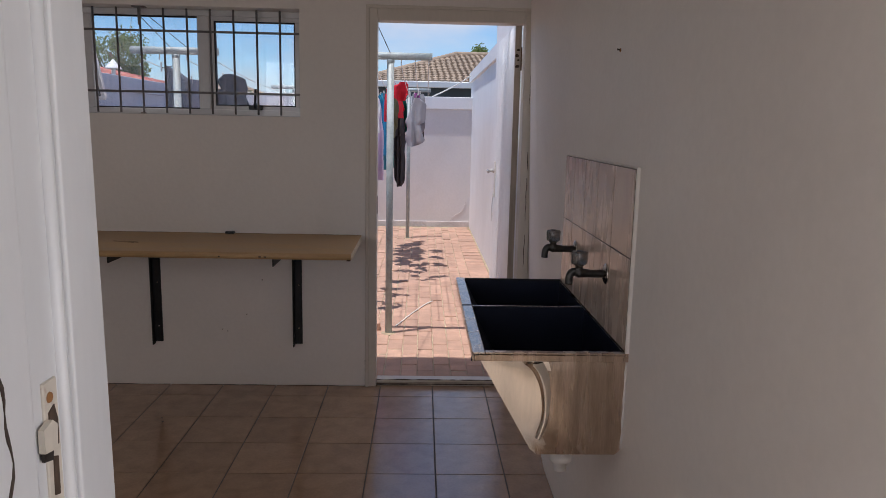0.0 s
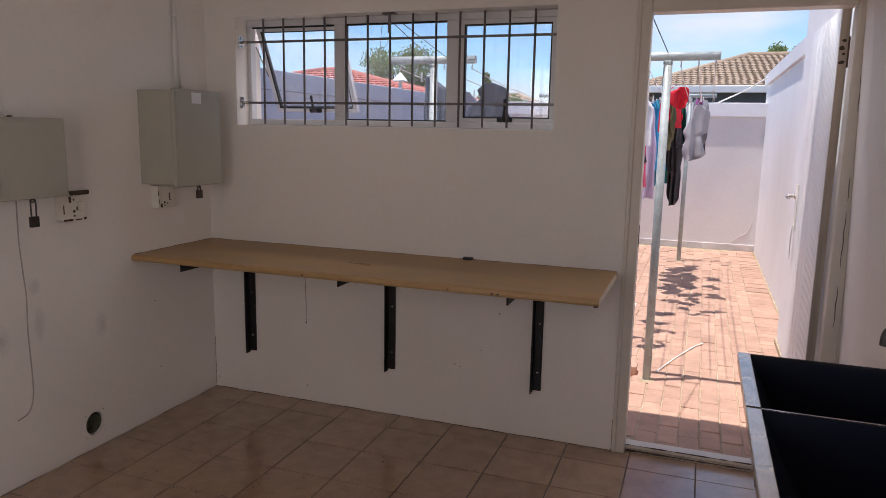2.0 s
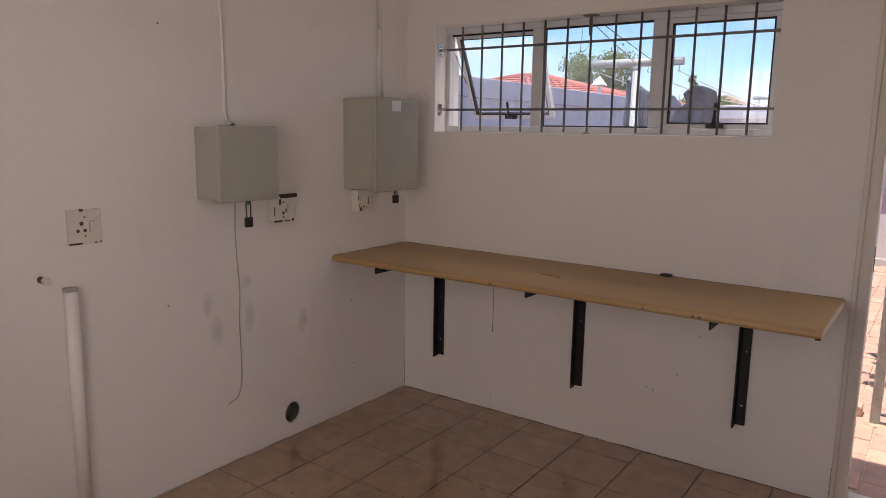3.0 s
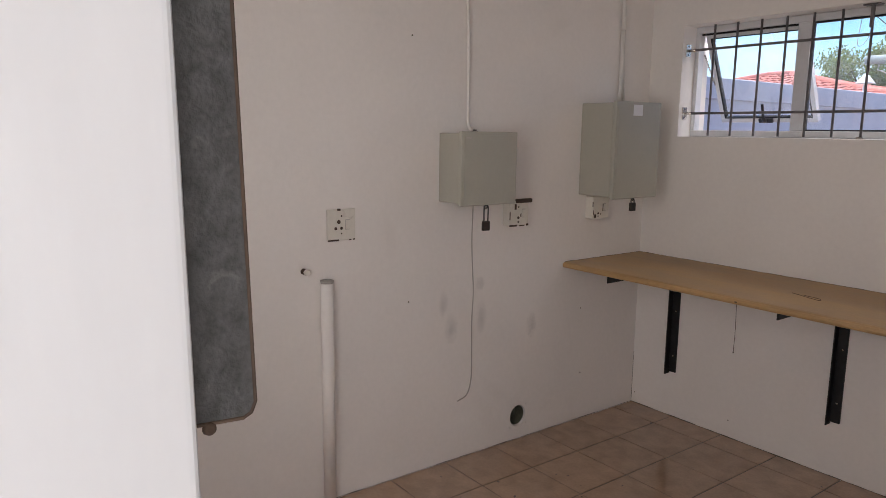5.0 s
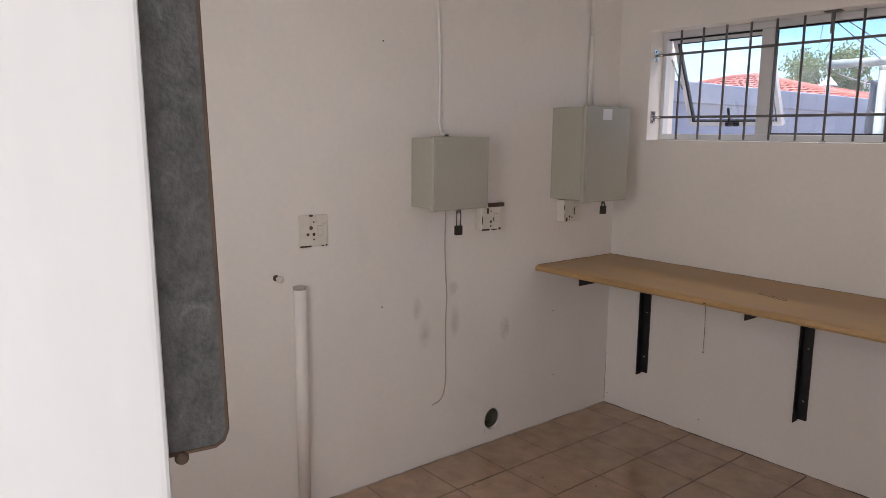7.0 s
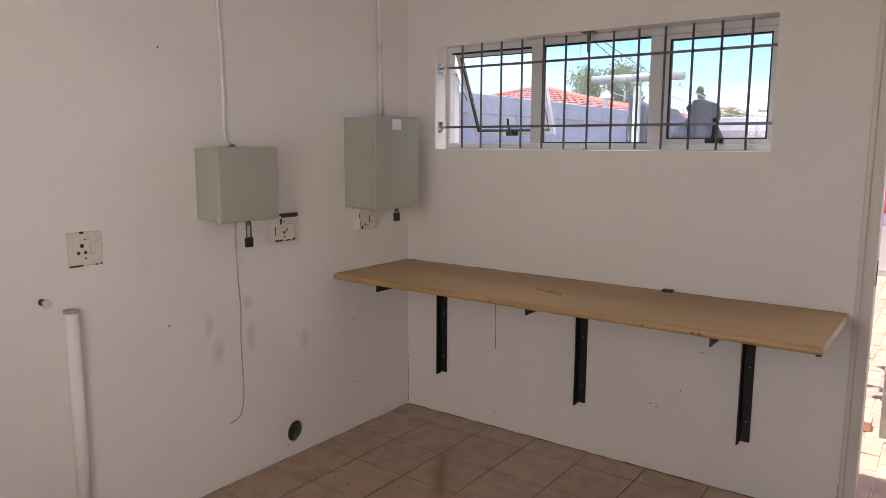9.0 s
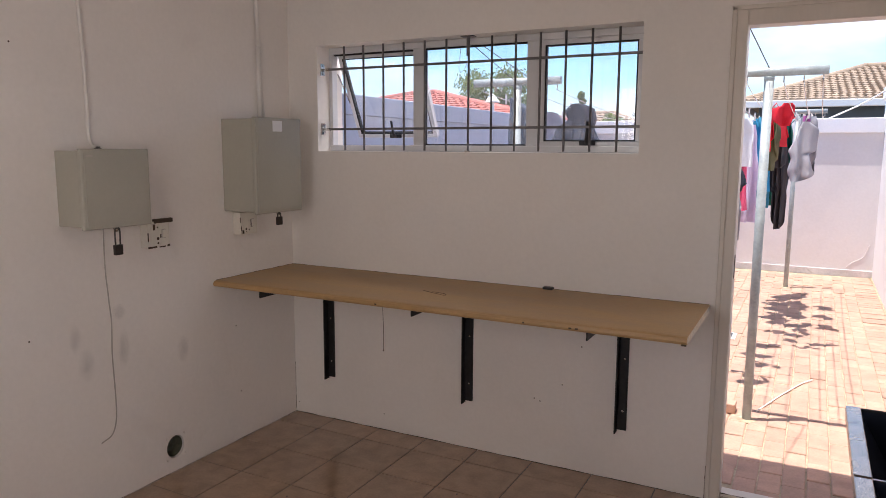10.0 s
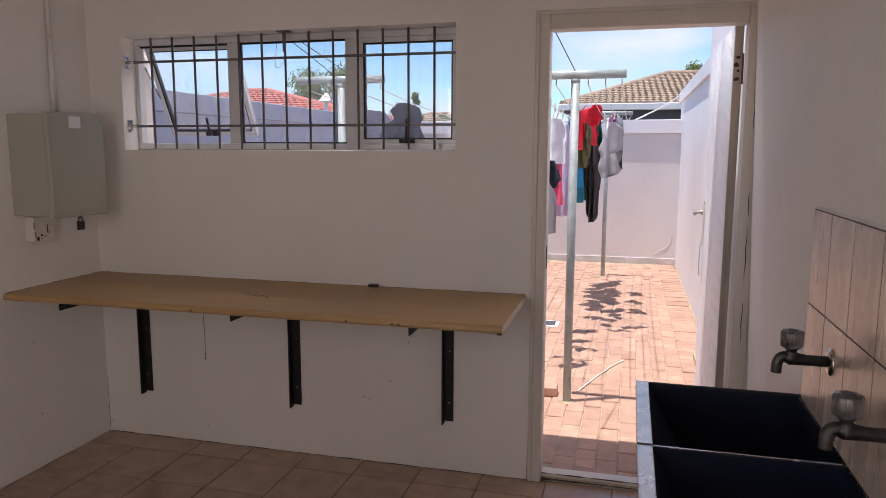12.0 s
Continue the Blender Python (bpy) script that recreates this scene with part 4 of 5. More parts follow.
for y0, y1, z0, z1 in ((3.615, 3.632, 1.102, 1.124), (3.606, 3.614, 1.118, 1.146), (3.640, 3.652, 1.108, 1.116), (3.676, 3.694, 1.134, 1.176), (3.602, 3.608, 1.160, 1.19)):
    part("chip", box(xf - 0.003, xf + 0.0015, y0, y1, z0, z1, 0.003), BROWN, s3, "dark chipped patch")

cabB = thing("wall_cable", (LX + 0.008, 2.80, 1.54), "white plastic cable clipped to the wall", "cable")
part("cable", tube(bend([(LX + 0.008, 2.790, TOP - 0.002), (LX + 0.008, 2.792, 2.15), (LX + 0.008, 2.800, 1.95), (LX + 0.008, 2.804, 1.75), (LX + 0.008, 2.803, 1.60), (LX + 0.012, 2.815, 1.548), (LX + 0.03, 2.826, 1.540)]), 0.0075, 10), PVC, cabB)
part("gland", bm_lathe(bmesh.new(), (LX + 0.03, 2.826, 1.5275), (0, 0, 1), [(0, 0.016), (0.008, 0.016), (0.010, 0.010), (0.016, 0.009)], 14), GALV, cabB)
cabC = thing("loose_wire", (LX + 0.006, 2.85, 0.29), "thin white wire hanging loose down the wall", "wire")
part("wire", tube(bend([(LX + 0.012, 2.842, 1.230), (LX + 0.006, 2.843, 1.05), (LX + 0.005, 2.852, 0.90), (LX + 0.006, 2.858, 0.80), (LX + 0.005, 2.853, 0.66), (LX + 0.006, 2.856, 0.50), (LX + 0.009, 2.852, 0.38), (LX + 0.012, 2.826, 0.312), (LX + 0.015, 2.769, 0.292)]), 0.0028, 7), WIRE, cabC)
con = thing("conduit", (LX + 0.01, 3.81, 1.69), "white plastic conduit running up the wall", "conduit")
part("tube", tube([(LX + 0.013, 3.812, 1.683), (LX + 0.013, 3.815, 2.06)], 0.0125, 14), PVC, con)
part("tube", tube([(LX + 0.013, 3.815, 2.061), (LX + 0.013, 3.805, TOP - 0.002)], 0.0108, 14), PVC, con)
part("second_tube", tube([(LX + 0.010, 3.845, 1.683), (LX + 0.010, 3.822, 2.02)], 0.008, 12), PVC, con)
pipe = thing("riser_pipe", (LX + 0.03, 2.09, 0), "white painted waste pipe standing against the wall", "pipe")
part("pipe", tube([(LX + 0.028, 2.095, 0.0), (LX + 0.028, 2.092, 0.938)], 0.025, 22), PLASTER, pipe)
bm = bmesh.new()
bm_lathe(bm, (LX + 0.028, 2.092, 0.937), (0, 0, 1), [(0, 0.0255), (0.010, 0.027), (0.012, 0.020)], 22)
part("torn_rim", bm, WIRE, pipe, "chipped grey rim")
bolt = thing("pipe_stub", (LX + 0.02, 2.01, 0.98), "capped pipe stub with a hexagonal nut", "pipe stub")
part("stub", bm_lathe(bmesh.new(), (LX, 2.005, 0.988), (1, 0, 0), [(0, 0.012), (0.010, 0.012), (0.012, 0.008), (0.03, 0.009)], 16), BROWN, bolt)
part("nut", bm_lathe(bmesh.new(), (LX + 0.028, 2.005, 0.988), (1, 0, 0), [(0, 0.014), (0.013, 0.014), (0.015, 0.010)], 6), CREAM, bolt)

db = thing("distribution_board", (LX + 0.02, 1.43, 1.205), "black framed electrical distribution board with cream breakers", "fuse board")
xf = LX + 0.030
bm = bmesh.new()
for b in ((1.29, 1.57, 1.785, 1.818), (1.29, 1.57, 1.205, 1.238), (1.29, 1.322, 1.2385, 1.7845), (1.538, 1.57, 1.2385, 1.7845)):
    bm_box(bm, LX + 0.0005, xf, b[0], b[1], b[2], b[3], 0.003)
part("frame", bm, BLACK, db)
part("back", box(LX + 0.0005, LX + 0.012, 1.3225, 1.5375, 1.239, 1.784), BLACK, db)
for k in range(9):
    z = 1.245 + k * 0.060
    part("breaker", box(LX + 0.0125, xf - 0.004, 1.326, 1.534, z, z + 0.054, 0.003), CREAM_SWITCH, db, "cream breaker")
for y, z in ((1.556, 1.80), (1.556, 1.222)):
    part("screw", bm_lathe(bmesh.new(), (xf, y, z), (1, 0, 0), [(0, 0.007), (0.002, 0.006)], 12), BRASS_DARK, db)
s4, xf = socket_box(1.44, 1.566, 1.10, 1.200, 0.012, "cream socket plate under the fuse board", [(-0.02, 0, 0.006)])

# dark ragged gaps along the foot of the walls and behind the shelf
def gap_line(parent, a, b, r, n=60):
    bm = bmesh.new()
    pts = [Vector(a).lerp(Vector(b), i / n) for i in range(n + 1)]
    bm_tube(bm, pts, [max(0.0006, r * (0.55 + 0.9 * noise.noise(Vector((i * 0.31, r * 900, a[0]))))) for i in range(n + 1)], 5)
    part("edge_gap", bm, BROWN, parent, "dark ragged line along the edge")


gap_line(wall_far, (LX + 0.003, FY - 0.001, 0.001), (DOOR[0] - 0.018, FY - 0.001, 0.001), 0.0035, 110)
gap_line(wall_left, (LX + 0.001, NY + 0.02, 0.001), (LX + 0.001, FY - 0.003, 0.001), 0.0022, 110)
gap_line(shelf, (LX + 0.004, 4.0675, 0.8835), (-0.376, 4.0675, 0.8835), 0.0022, 90)
gap_line(shelf, (LX + 0.002, 3.47, 0.8835), (LX + 0.002, 4.066, 0.8835), 0.0022, 40)
gap_line(df, (FX0 + 0.003, 4.0925, 0.0335), (FX1 - 0.003, 4.0925, 0.0335), 0.0035, 70)
gap_line(df, (FX0 + 0.003, 4.0885, 0.008), (FX1 - 0.003, 4.0885, 0.008), 0.006, 50)
gap_line(df, (DOOR[0] - 0.0165, 4.0575, 0.001), (DOOR[0] - 0.0165, 4.0575, 0.16), 0.0018, 30)
gap_line(wall_far, (LX + 0.002, FY - 0.002, 0.02), (LX + 0.002, FY - 0.002, 0.30), 0.0012, 30)

# scuffs, nail holes and grime marks on the walls
rnd = random.Random(4)


def smudge_mat():
    """Grime that fades out from the middle of its patch."""
    m = bpy.data.materials.new("faint_grime")
    m.use_nodes = True
    n, l = m.node_tree.nodes, m.node_tree.links
    b = n["Principled BSDF"]
    b.inputs["Base Color"].default_value, b.inputs["Roughness"].default_value = (0.20, 0.17, 0.145, 1), 0.7
    co, mp, gr = n.new("ShaderNodeTexCoord"), n.new("ShaderNodeMapping"), n.new("ShaderNodeTexGradient")
    gr.gradient_type = "SPHERICAL"
    mp.inputs["Location"].default_value, mp.inputs["Scale"].default_value = (0.0, -1.0, -1.0), (0.0, 2.0, 2.0)
    tex, mul, clear, mix = n.new("ShaderNodeTexNoise"), n.new("ShaderNodeMath"), n.new("ShaderNodeBsdfTransparent"), n.new("ShaderNodeMixShader")
    tex.inputs["Scale"].default_value = 35.0
    mul.operation = "MULTIPLY"
    l.new(co.outputs["Generated"], mp.inputs[0])
    l.new(mp.outputs[0], gr.inputs[0])
    l.new(co.outputs["Object"], tex.inputs["Vector"])
    l.new(gr.outputs["Fac"], mul.inputs[0])
    l.new(tex.outputs["Fac"], mul.inputs[1])
    weak = n.new("ShaderNodeMath")
    weak.operation = "MULTIPLY"
    weak.inputs[1].default_value = 0.16
    l.new(mul.outputs[0], weak.inputs[0])
    l.new(weak.outputs[0], mix.inputs[0])
    l.new(clear.outputs[0], mix.inputs[1])
    l.new(b.outputs[0], mix.inputs[2])
    l.new(mix.outputs[0], n["Material Output"].inputs[0])
    return m


SMUDGE = smudge_mat()
for y, z, w, h in ((2.69, 0.76, 0.03, 0.07), (2.735, 0.64, 0.045, 0.08), (2.90, 0.835, 0.035, 0.04), (2.915, 0.67, 0.035, 0.09), (3.243, 0.585, 0.04, 0.07)):
    part("grime_mark", box(LX + 0.0008, LX + 0.0014, y - w, y + w, z - h, z + h), SMUDGE, wall_left, "faint grey grime mark")
bm = bmesh.new()
for y, z in ((2.51, 1.92), (3.62, 0.26), (3.60, 0.62), (2.50, 0.8)):
    bm_lathe(bm, (LX, y, z), (1, 0, 0), [(0, 0.004), (0.001, 0.003)], 8)
part("nail_hole", bm, BROWN, wall_left)
bm = bmesh.new()
for x, z in ((-1.16, 0.33), (-1.13, 0.32), (-2.03, 0.09), (-2.62, 0.06), (-1.02, 0.42), (-0.93, 0.62)):
    bm_lathe(bm, (x, FY, z), (0, -1, 0), [(0, 0.0035), (0.001, 0.002)], 8)
part("nail_hole", bm, BROWN, wall_far)
for (nx, y, z) in ((RX, 2.211, 1.713), (RX + 0.0078, 3.556, 1.668)):
    n_ = thing("wall_nail", (nx, y, z), "small rusty nail sticking out of the wall", "nail", "nails in the wall")
    part("shank", bm_lathe(bmesh.new(), (nx, y, z), (-1, 0, 0.3), [(0, 0.002), (0.008, 0.002), (0.009, 0.0035), (0.010, 0.003)], 8), BROWN, n_)
    part("plug", bm_lathe(bmesh.new(), (nx, y, z), (-1, 0, 0), [(0, 0.006), (0.002, 0.005)], 8), RUST, n_)

# ---- yard ----
GZ = -0.055
solid("ground", box(-300, 300, -300, 600, -0.5, -0.302), EARTH, "dry earth reaching the horizon", "ground", kind="structure")
yard = solid("pavement", bm_box(box(-3.3, 0.72, 4.301, 11.26, -0.299, GZ - 0.006), DOOR[0] + 0.001, DOOR[1] - 0.001, 4.116, 4.3005, -0.299, GZ - 0.006), SAND, "brick-paved yard with sandy joints", "pavement", kind="structure")
back_wall = thing("wall_back", (-1.3, 11.36, -0.1), "lilac-white plastered yard wall with a white coping", "wall", kind="structure")
part("wall", box(-3.3, 0.72, 11.26, 11.46, -0.29, 1.76), YARD_WALL, back_wall)
part("coping", box(-3.3, 0.72, 11.225, 11.50, 1.7605, 1.945, 0.006), YARD_WHITE, back_wall, "white coping band")
part("plinth", box(-3.29, 0.715, 11.245, 11.2595, -0.06, 0.030, 0.004), PLINTH, back_wall, "dusty grey plinth")
part("crack", tube(bend([(0.66, 11.2585, 0.36), (0.60, 11.2585, 0.20), (0.48, 11.2585, 0.12), (0.42, 11.2585, 0.05)]), 0.005, 5), PLINTH, back_wall)
wing = thing("wall_side", (0.8, 8, -0.1), "white plastered side wall of the yard", "wall", kind="structure")
part("house_wall", box(0.60, 0.9, 4.301, 6.6, -0.29, 3.3), YARD_WHITE, wing)
part("low_wall", box(0.715, 0.9, 6.601, 11.6, -0.29, 2.18), YARD_WHITE, wing)
part("coping", box(0.685, 0.92, 6.602, 11.62, 2.181, 2.33, 0.006), YARD_WHITE, wing)
part("downpipe", tube([(0.64, 6.64, 2.34), (0.64, 6.64, 3.3)], 0.035, 12), PVC, wing)
part("foot_seam", box(0.585, 0.5995, 4.4, 6.6, -0.07, -0.02, 0.004), SAND, wing)
# the boundary wall's bluish shade is put into its base colour
BOUNDARY = mat("blue_grey_shaded_wall", (0.37, 0.44, 0.55), 0.8, var=0.06, scale=1.5, fine=30, bump=0.25, spots=0.15, spot_colour=(0.52, 0.52, 0.54), spot_scale=1.6)
left_wall = thing("wall_boundary", (-3.4, 8, -0.1), "boundary wall with a coping, its bluish shade put into the colour", "wall", kind="structure")
part("wall", box(-3.5, -3.3, 4.301, 11.6, -0.29, 1.80), BOUNDARY, left_wall)
part("coping", box(-3.53, -3.27, 4.301, 11.62, 1.801, 1.96, 0.006), BOUNDARY, left_wall)


def washing_pole(x, y):
    p = thing("washing_line_pole", (x, y, GZ), "galvanised T-shaped washing line pole set in the paving", "washing line pole", "washing line poles")
    part("post", tube([(x, y, GZ - 0.03), (x, y, 1.950)], 0.0255, 18), GALV_PIPE, p)
    bm = tube([(x - 0.31, y, 1.976), (x + 0.295, y, 1.976)], 0.026, 18)
    part("arm", bm, GALV_PIPE, p)
    for dx in (-0.24, -0.115, 0.075, 0.175, 0.27):
        part("hook", tube(bend([(x + dx, y, 1.95), (x + dx, y + 0.006, 1.935), (x + dx, y - 0.006, 1.925), (x + dx, y, 1.915)], 4), 0.004, 6), CHROME, p)
    part("weld", bm_lathe(bmesh.new(), (x, y, 1.925), (0, 0, 1), [(0, 0.0262), (0.014, 0.0285), (0.026, 0.0275)], 16), GALV_PIPE, p)
    part("concrete_collar", bm_lathe(bmesh.new(), (x, y, GZ - 0.005), (0, 0, 1), [(0, 0.06), (0.008, 0.055), (0.012, 0.03)], 14), SAND, p)
    return p


P1X, P2X, PY0, PY1 = -0.275, -1.78, 5.335, 10.03
pole = washing_pole(P1X, PY0)
for x, y in ((P1X + 0.045, PY1), (P2X, PY0), (P2X, PY1)):
    copy_thing(pole, Matrix.Translation((x, y, GZ)))


def line_z(y):
    u = (y - PY0) / (PY1 - PY0)
    return 1.918 - 0.10 * 4 * u * (1 - u)


LINES = [(P1X - 0.24, 0), (P1X - 0.115, 0), (P1X + 0.075, 0), (P1X + 0.175, 0), (P1X + 0.27, 0), (P2X - 0.24, 0), (P2X + 0.075, 0), (P2X + 0.27, 0)]
for x, _ in LINES:
    l_ = thing("washing_line", (x, PY0, 1.91), "thin white washing line strung between the poles", "washing line", "washing lines")
    part("cord", tube([(x + 0.03 * (y - PY0) / (PY1 - PY0) * (1 if x > -1 else 0), y, line_z(y)) for y in np.linspace(PY0, PY1, 16)], 0.003, 5), PVC, l_)
stay = thing("stay_wire", (P1X, PY0, 1.95), "thin dark wire from the pole to the house", "wire")
part("wire", tube([(P1X, PY0, 1.99), (P1X - 0.18, 4.55, 2.36)], 0.003, 5), BLACK_STEEL, stay)
for x0, x1 in ((P2X - 0.02, -1.712), (P2X + 0.10, -1.663)):
    stay = thing("stay_wire", (x0, PY0, 1.95), "thin dark wire from the pole to the house", "wire", "stay wires")
    part("wire", tube([(x0, PY0, 1.985), (x1, 4.5, 2.10), (x1 + 0.05, 4.46, 2.43)], 0.0028, 5), BLACK_STEEL, stay)
ww = thing("fallen_cord", (0, 6, GZ), "short length of white cord on the paving", "cord")
part("cord", tube(bend([(-0.23, 5.50, GZ + 0.006), (-0.12, 5.85, GZ + 0.008), (0.0, 6.2, GZ + 0.006), (0.07, 6.33, GZ + 0.008)]), 0.005, 6), PVC, ww)
half = thing("loose_brick", (-0.40, 5.44, GZ), "loose half brick beside the pole", "brick")
part("brick", box(-0.47, -0.345, 5.39, 5.49, GZ + 0.001, GZ + 0.06, 0.008, 2), BRICK, half)
grate = thing("drain_cover", (-0.60, 7.34, GZ), "white square drain cover set in the paving", "drain cover")
part("frame", box(-0.72, -0.52, 7.24, 7.46, GZ + 0.001, GZ + 0.008, 0.002), YARD_WHITE, grate)
part("grid", box(-0.69, -0.55, 7.27, 7.43, GZ + 0.0085, GZ + 0.012, 0.002), GALV, grate)


def garment(name, x, y, wide, rows, colour, label, category, turn=0.0, drop=0.0, folds=5, seed=0, amp=0.034):
    """Washing pegged on a line: rows are (depth below the line, near edge, far edge) as parts of its width; cloth falls in soft folds."""
    r = random.Random(seed)
    ph = [r.random() * 6.3 for _ in range(4)]
    bm = bmesh.new()
    nu, nv = 22, 26
    zs = [q[0] for q in rows]
    sheet = {}
    for side in (0, 1):
        for j in range(nv + 1):
            d = zs[0] + (zs[-1] - zs[0]) * j / nv
            a, b = float(np.interp(d, zs, [q[1] for q in rows])), float(np.interp(d, zs, [q[2] for q in rows]))
            a, b = a + 0.06 * noise.noise(Vector((d * 5, seed * 2.1, 0.5))), b + 0.06 * noise.noise(Vector((d * 6, seed * 1.7, 4.5)))
            for i in range(nu + 1):
                u = a + (b - a) * i / nu
                f = amp * (0.35 + 0.9 * j / nv) * (math.sin(folds * u * 3.1 + ph[0] + 0.8 * d) + 0.32 * math.sin(folds * 3.9 * u + ph[1] - 2.0 * d) + 0.2 * math.sin(5 * d + ph[2]))
                f += 0.8 * amp * noise.noise(Vector((u * wide * 11, d * 4, seed * 3.7))) + 0.3 * amp * noise.noise(Vector((u * wide * 26, d * 12, seed * 1.3)))
                rim = math.sin(math.pi * i / nu) ** 0.4
                off = (0.016 + 0.026 * math.sin(3 * d + ph[3]) ** 2) * rim * (1 if side else -1)
                sheet[side, i, j] = bm.verts.new((f + off, wide * (u - 0.5), -d))
    for side in (0, 1):
        for j in range(nv):
            for i in range(nu):
                q = [sheet[side, i, j], sheet[side, i + 1, j], sheet[side, i + 1, j + 1], sheet[side, i, j + 1]]
                bm.faces.new(q if side else list(reversed(q))).smooth = True
    bmesh.ops.remove_doubles(bm, verts=bm.verts[:], dist=0.0008)
    bmesh.ops.transform(bm, matrix=pose(x, y, line_z(y) + 0.012 - drop, 0, 0, turn), verts=bm.verts[:])
    g = thing(name, (x, y, line_z(y) - zs[-1]), label, category, "washing on the lines")
    part("fabric", bm, colour, g)
    for k in (-0.32, 0.32):
        c = pose(x, y, line_z(y), 0, 0, turn) @ Vector((0, wide * k, 0))
        if not drop:
            part("peg", box(c.x - 0.006, c.x + 0.006, c.y - 0.005, c.y + 0.005, c.z - 0.03, c.z + 0.04, 0.002), PVC, g)
    return g


SHIRT_LONG = [(0.0, 0.12, 0.88), (0.08, 0.0, 1.0), (0.40, 0.02, 0.98), (0.82, 0.05, 0.95)]
C_GREYBLUE = cloth("grey_blue_cloth", (0.10, 0.12, 0.16))
C_GREY, C_DARK, C_RED, C_PINK = cloth("grey_cloth", (0.25, 0.25, 0.27)), cloth("charcoal_cloth", (0.045, 0.04, 0.045)), cloth("red_cloth", (0.62, 0.015, 0.03)), cloth("pink_cloth", (0.72, 0.10, 0.20))
C_LILAC, C_TEAL, C_OLIVE, C_NAVY, C_GREEN = cloth("lilac_cloth", (0.62, 0.55, 0.72)), cloth("teal_cloth", (0.02, 0.22, 0.34)), cloth("olive_cloth", (0.13, 0.13, 0.06)), cloth("navy_cloth", (0.03, 0.035, 0.055)), cloth("green_cloth", (0.01, 0.14, 0.10))
STRIP = [(0.0, 0.1, 0.9), (0.06, 0.0, 1.0), (0.34, 0.05, 0.97), (0.50, 0.2, 0.8)]
C_WHITE, C_BLUE, C_LIGHT = cloth("white_cloth", (0.74, 0.74, 0.78)), cloth("sky_blue_cloth", (0.02, 0.25, 0.48)), cloth("pale_grey_cloth", (0.36, 0.36, 0.38))


def hung(name, x0, x1, y, top, rows, colour, label, category, skew=0.0, folds=5, seed=0, amp=0.03):
    """Washing turned across its line: it spans x0 to x1, its top edge at the height top."""
    turn = -90 + skew
    cx = (x0 + x1) / 2
    g = garment(name, cx, y, x1 - x0, rows, colour, label, category, turn, line_z(y) + 0.012 - top, folds, seed, amp)
    near = min((l[0] + (0.03 * (y - PY0) / (PY1 - PY0) if l[0] > -1 else 0) for l in LINES), key=lambda q: abs(q - cx))
    part("strap", tube([(cx, y, top - 0.05), (cx + 0.3 * (near - cx), y, top), (near, y, line_z(y))], 0.004, 6), colour, g)
    part("peg", box(near - 0.006, near + 0.006, y - 0.005, y + 0.005, line_z(y) - 0.03, line_z(y) + 0.04, 0.002), PVC, g)
    return g


# on the outer line
hung("white_shirt", -0.66, -0.395, 6.45, 1.765, [(0.0, 0.1, 0.8), (0.05, 0.0, 0.95), (0.17, 0.0, 1.0), (0.22, 0.1, 0.92), (0.34, 0.1, 0.95)], C_WHITE, "white shirt with short sleeves on the washing line", "shirt", -22, 4, 21)
hung("navy_shorts", -0.70, -0.385, 6.15, 1.455, [(0.0, 0.05, 0.8), (0.07, 0.0, 0.95), (0.14, 0.0, 1.0), (0.20, 0.3, 0.75)], C_NAVY, "dark navy shorts hanging below the washing line", "shorts", -28, 5, 22)
hung("grey_trousers", -0.60, -0.425, 6.0, 1.76, [(0.0, 0.0, 0.55), (0.45, 0.0, 0.7), (0.6, 0.0, 0.95), (0.82, 0.3, 0.9)], C_LIGHT, "grey jersey trousers hanging on the washing line", "trousers", -12, 4, 23)
hung("pink_shirt", -0.64, -0.445, 6.7, 1.74, [(0.0, 0.1, 0.7), (0.3, 0.05, 0.85), (0.5, 0.1, 0.95), (0.65, 0.1, 1.0)], C_PINK, "bright pink shirt hanging on the washing line", "shirt", 18, 5, 3)
hung("lilac_towel", -0.60, -0.402, 7.05, 1.74, [(0.0, 0.0, 0.8), (0.4, 0.05, 0.95), (0.77, 0.15, 1.0)], C_LILAC, "pale lilac towel hanging on the washing line", "towel", 25, 5, 2)
hung("blue_towel", -0.56, -0.350, 7.6, 1.74, [(0.0, 0.1, 0.7), (0.3, 0.1, 0.95), (0.55, 0.2, 1.0)], C_BLUE, "sky-blue towel hanging on the washing line", "towel", -20, 4, 24)
for y, c, n_, lb, sh, w, tn in ((8.15, C_TEAL, "teal_shirt", "teal shirt", SHIRT_LONG, 0.52, 9), (8.68, C_DARK, "black_shirt", "black shirt", SHIRT_LONG, 0.55, 12), (9.2, C_GREY, "grey_shirt", "grey shirt", SHIRT_LONG, 0.50, -8)):
    garment(n_, -0.49, y, w, sh, c, lb + " hanging along the washing line", n_.split("_")[1], tn, seed=int(y * 10), amp=0.04, folds=4)
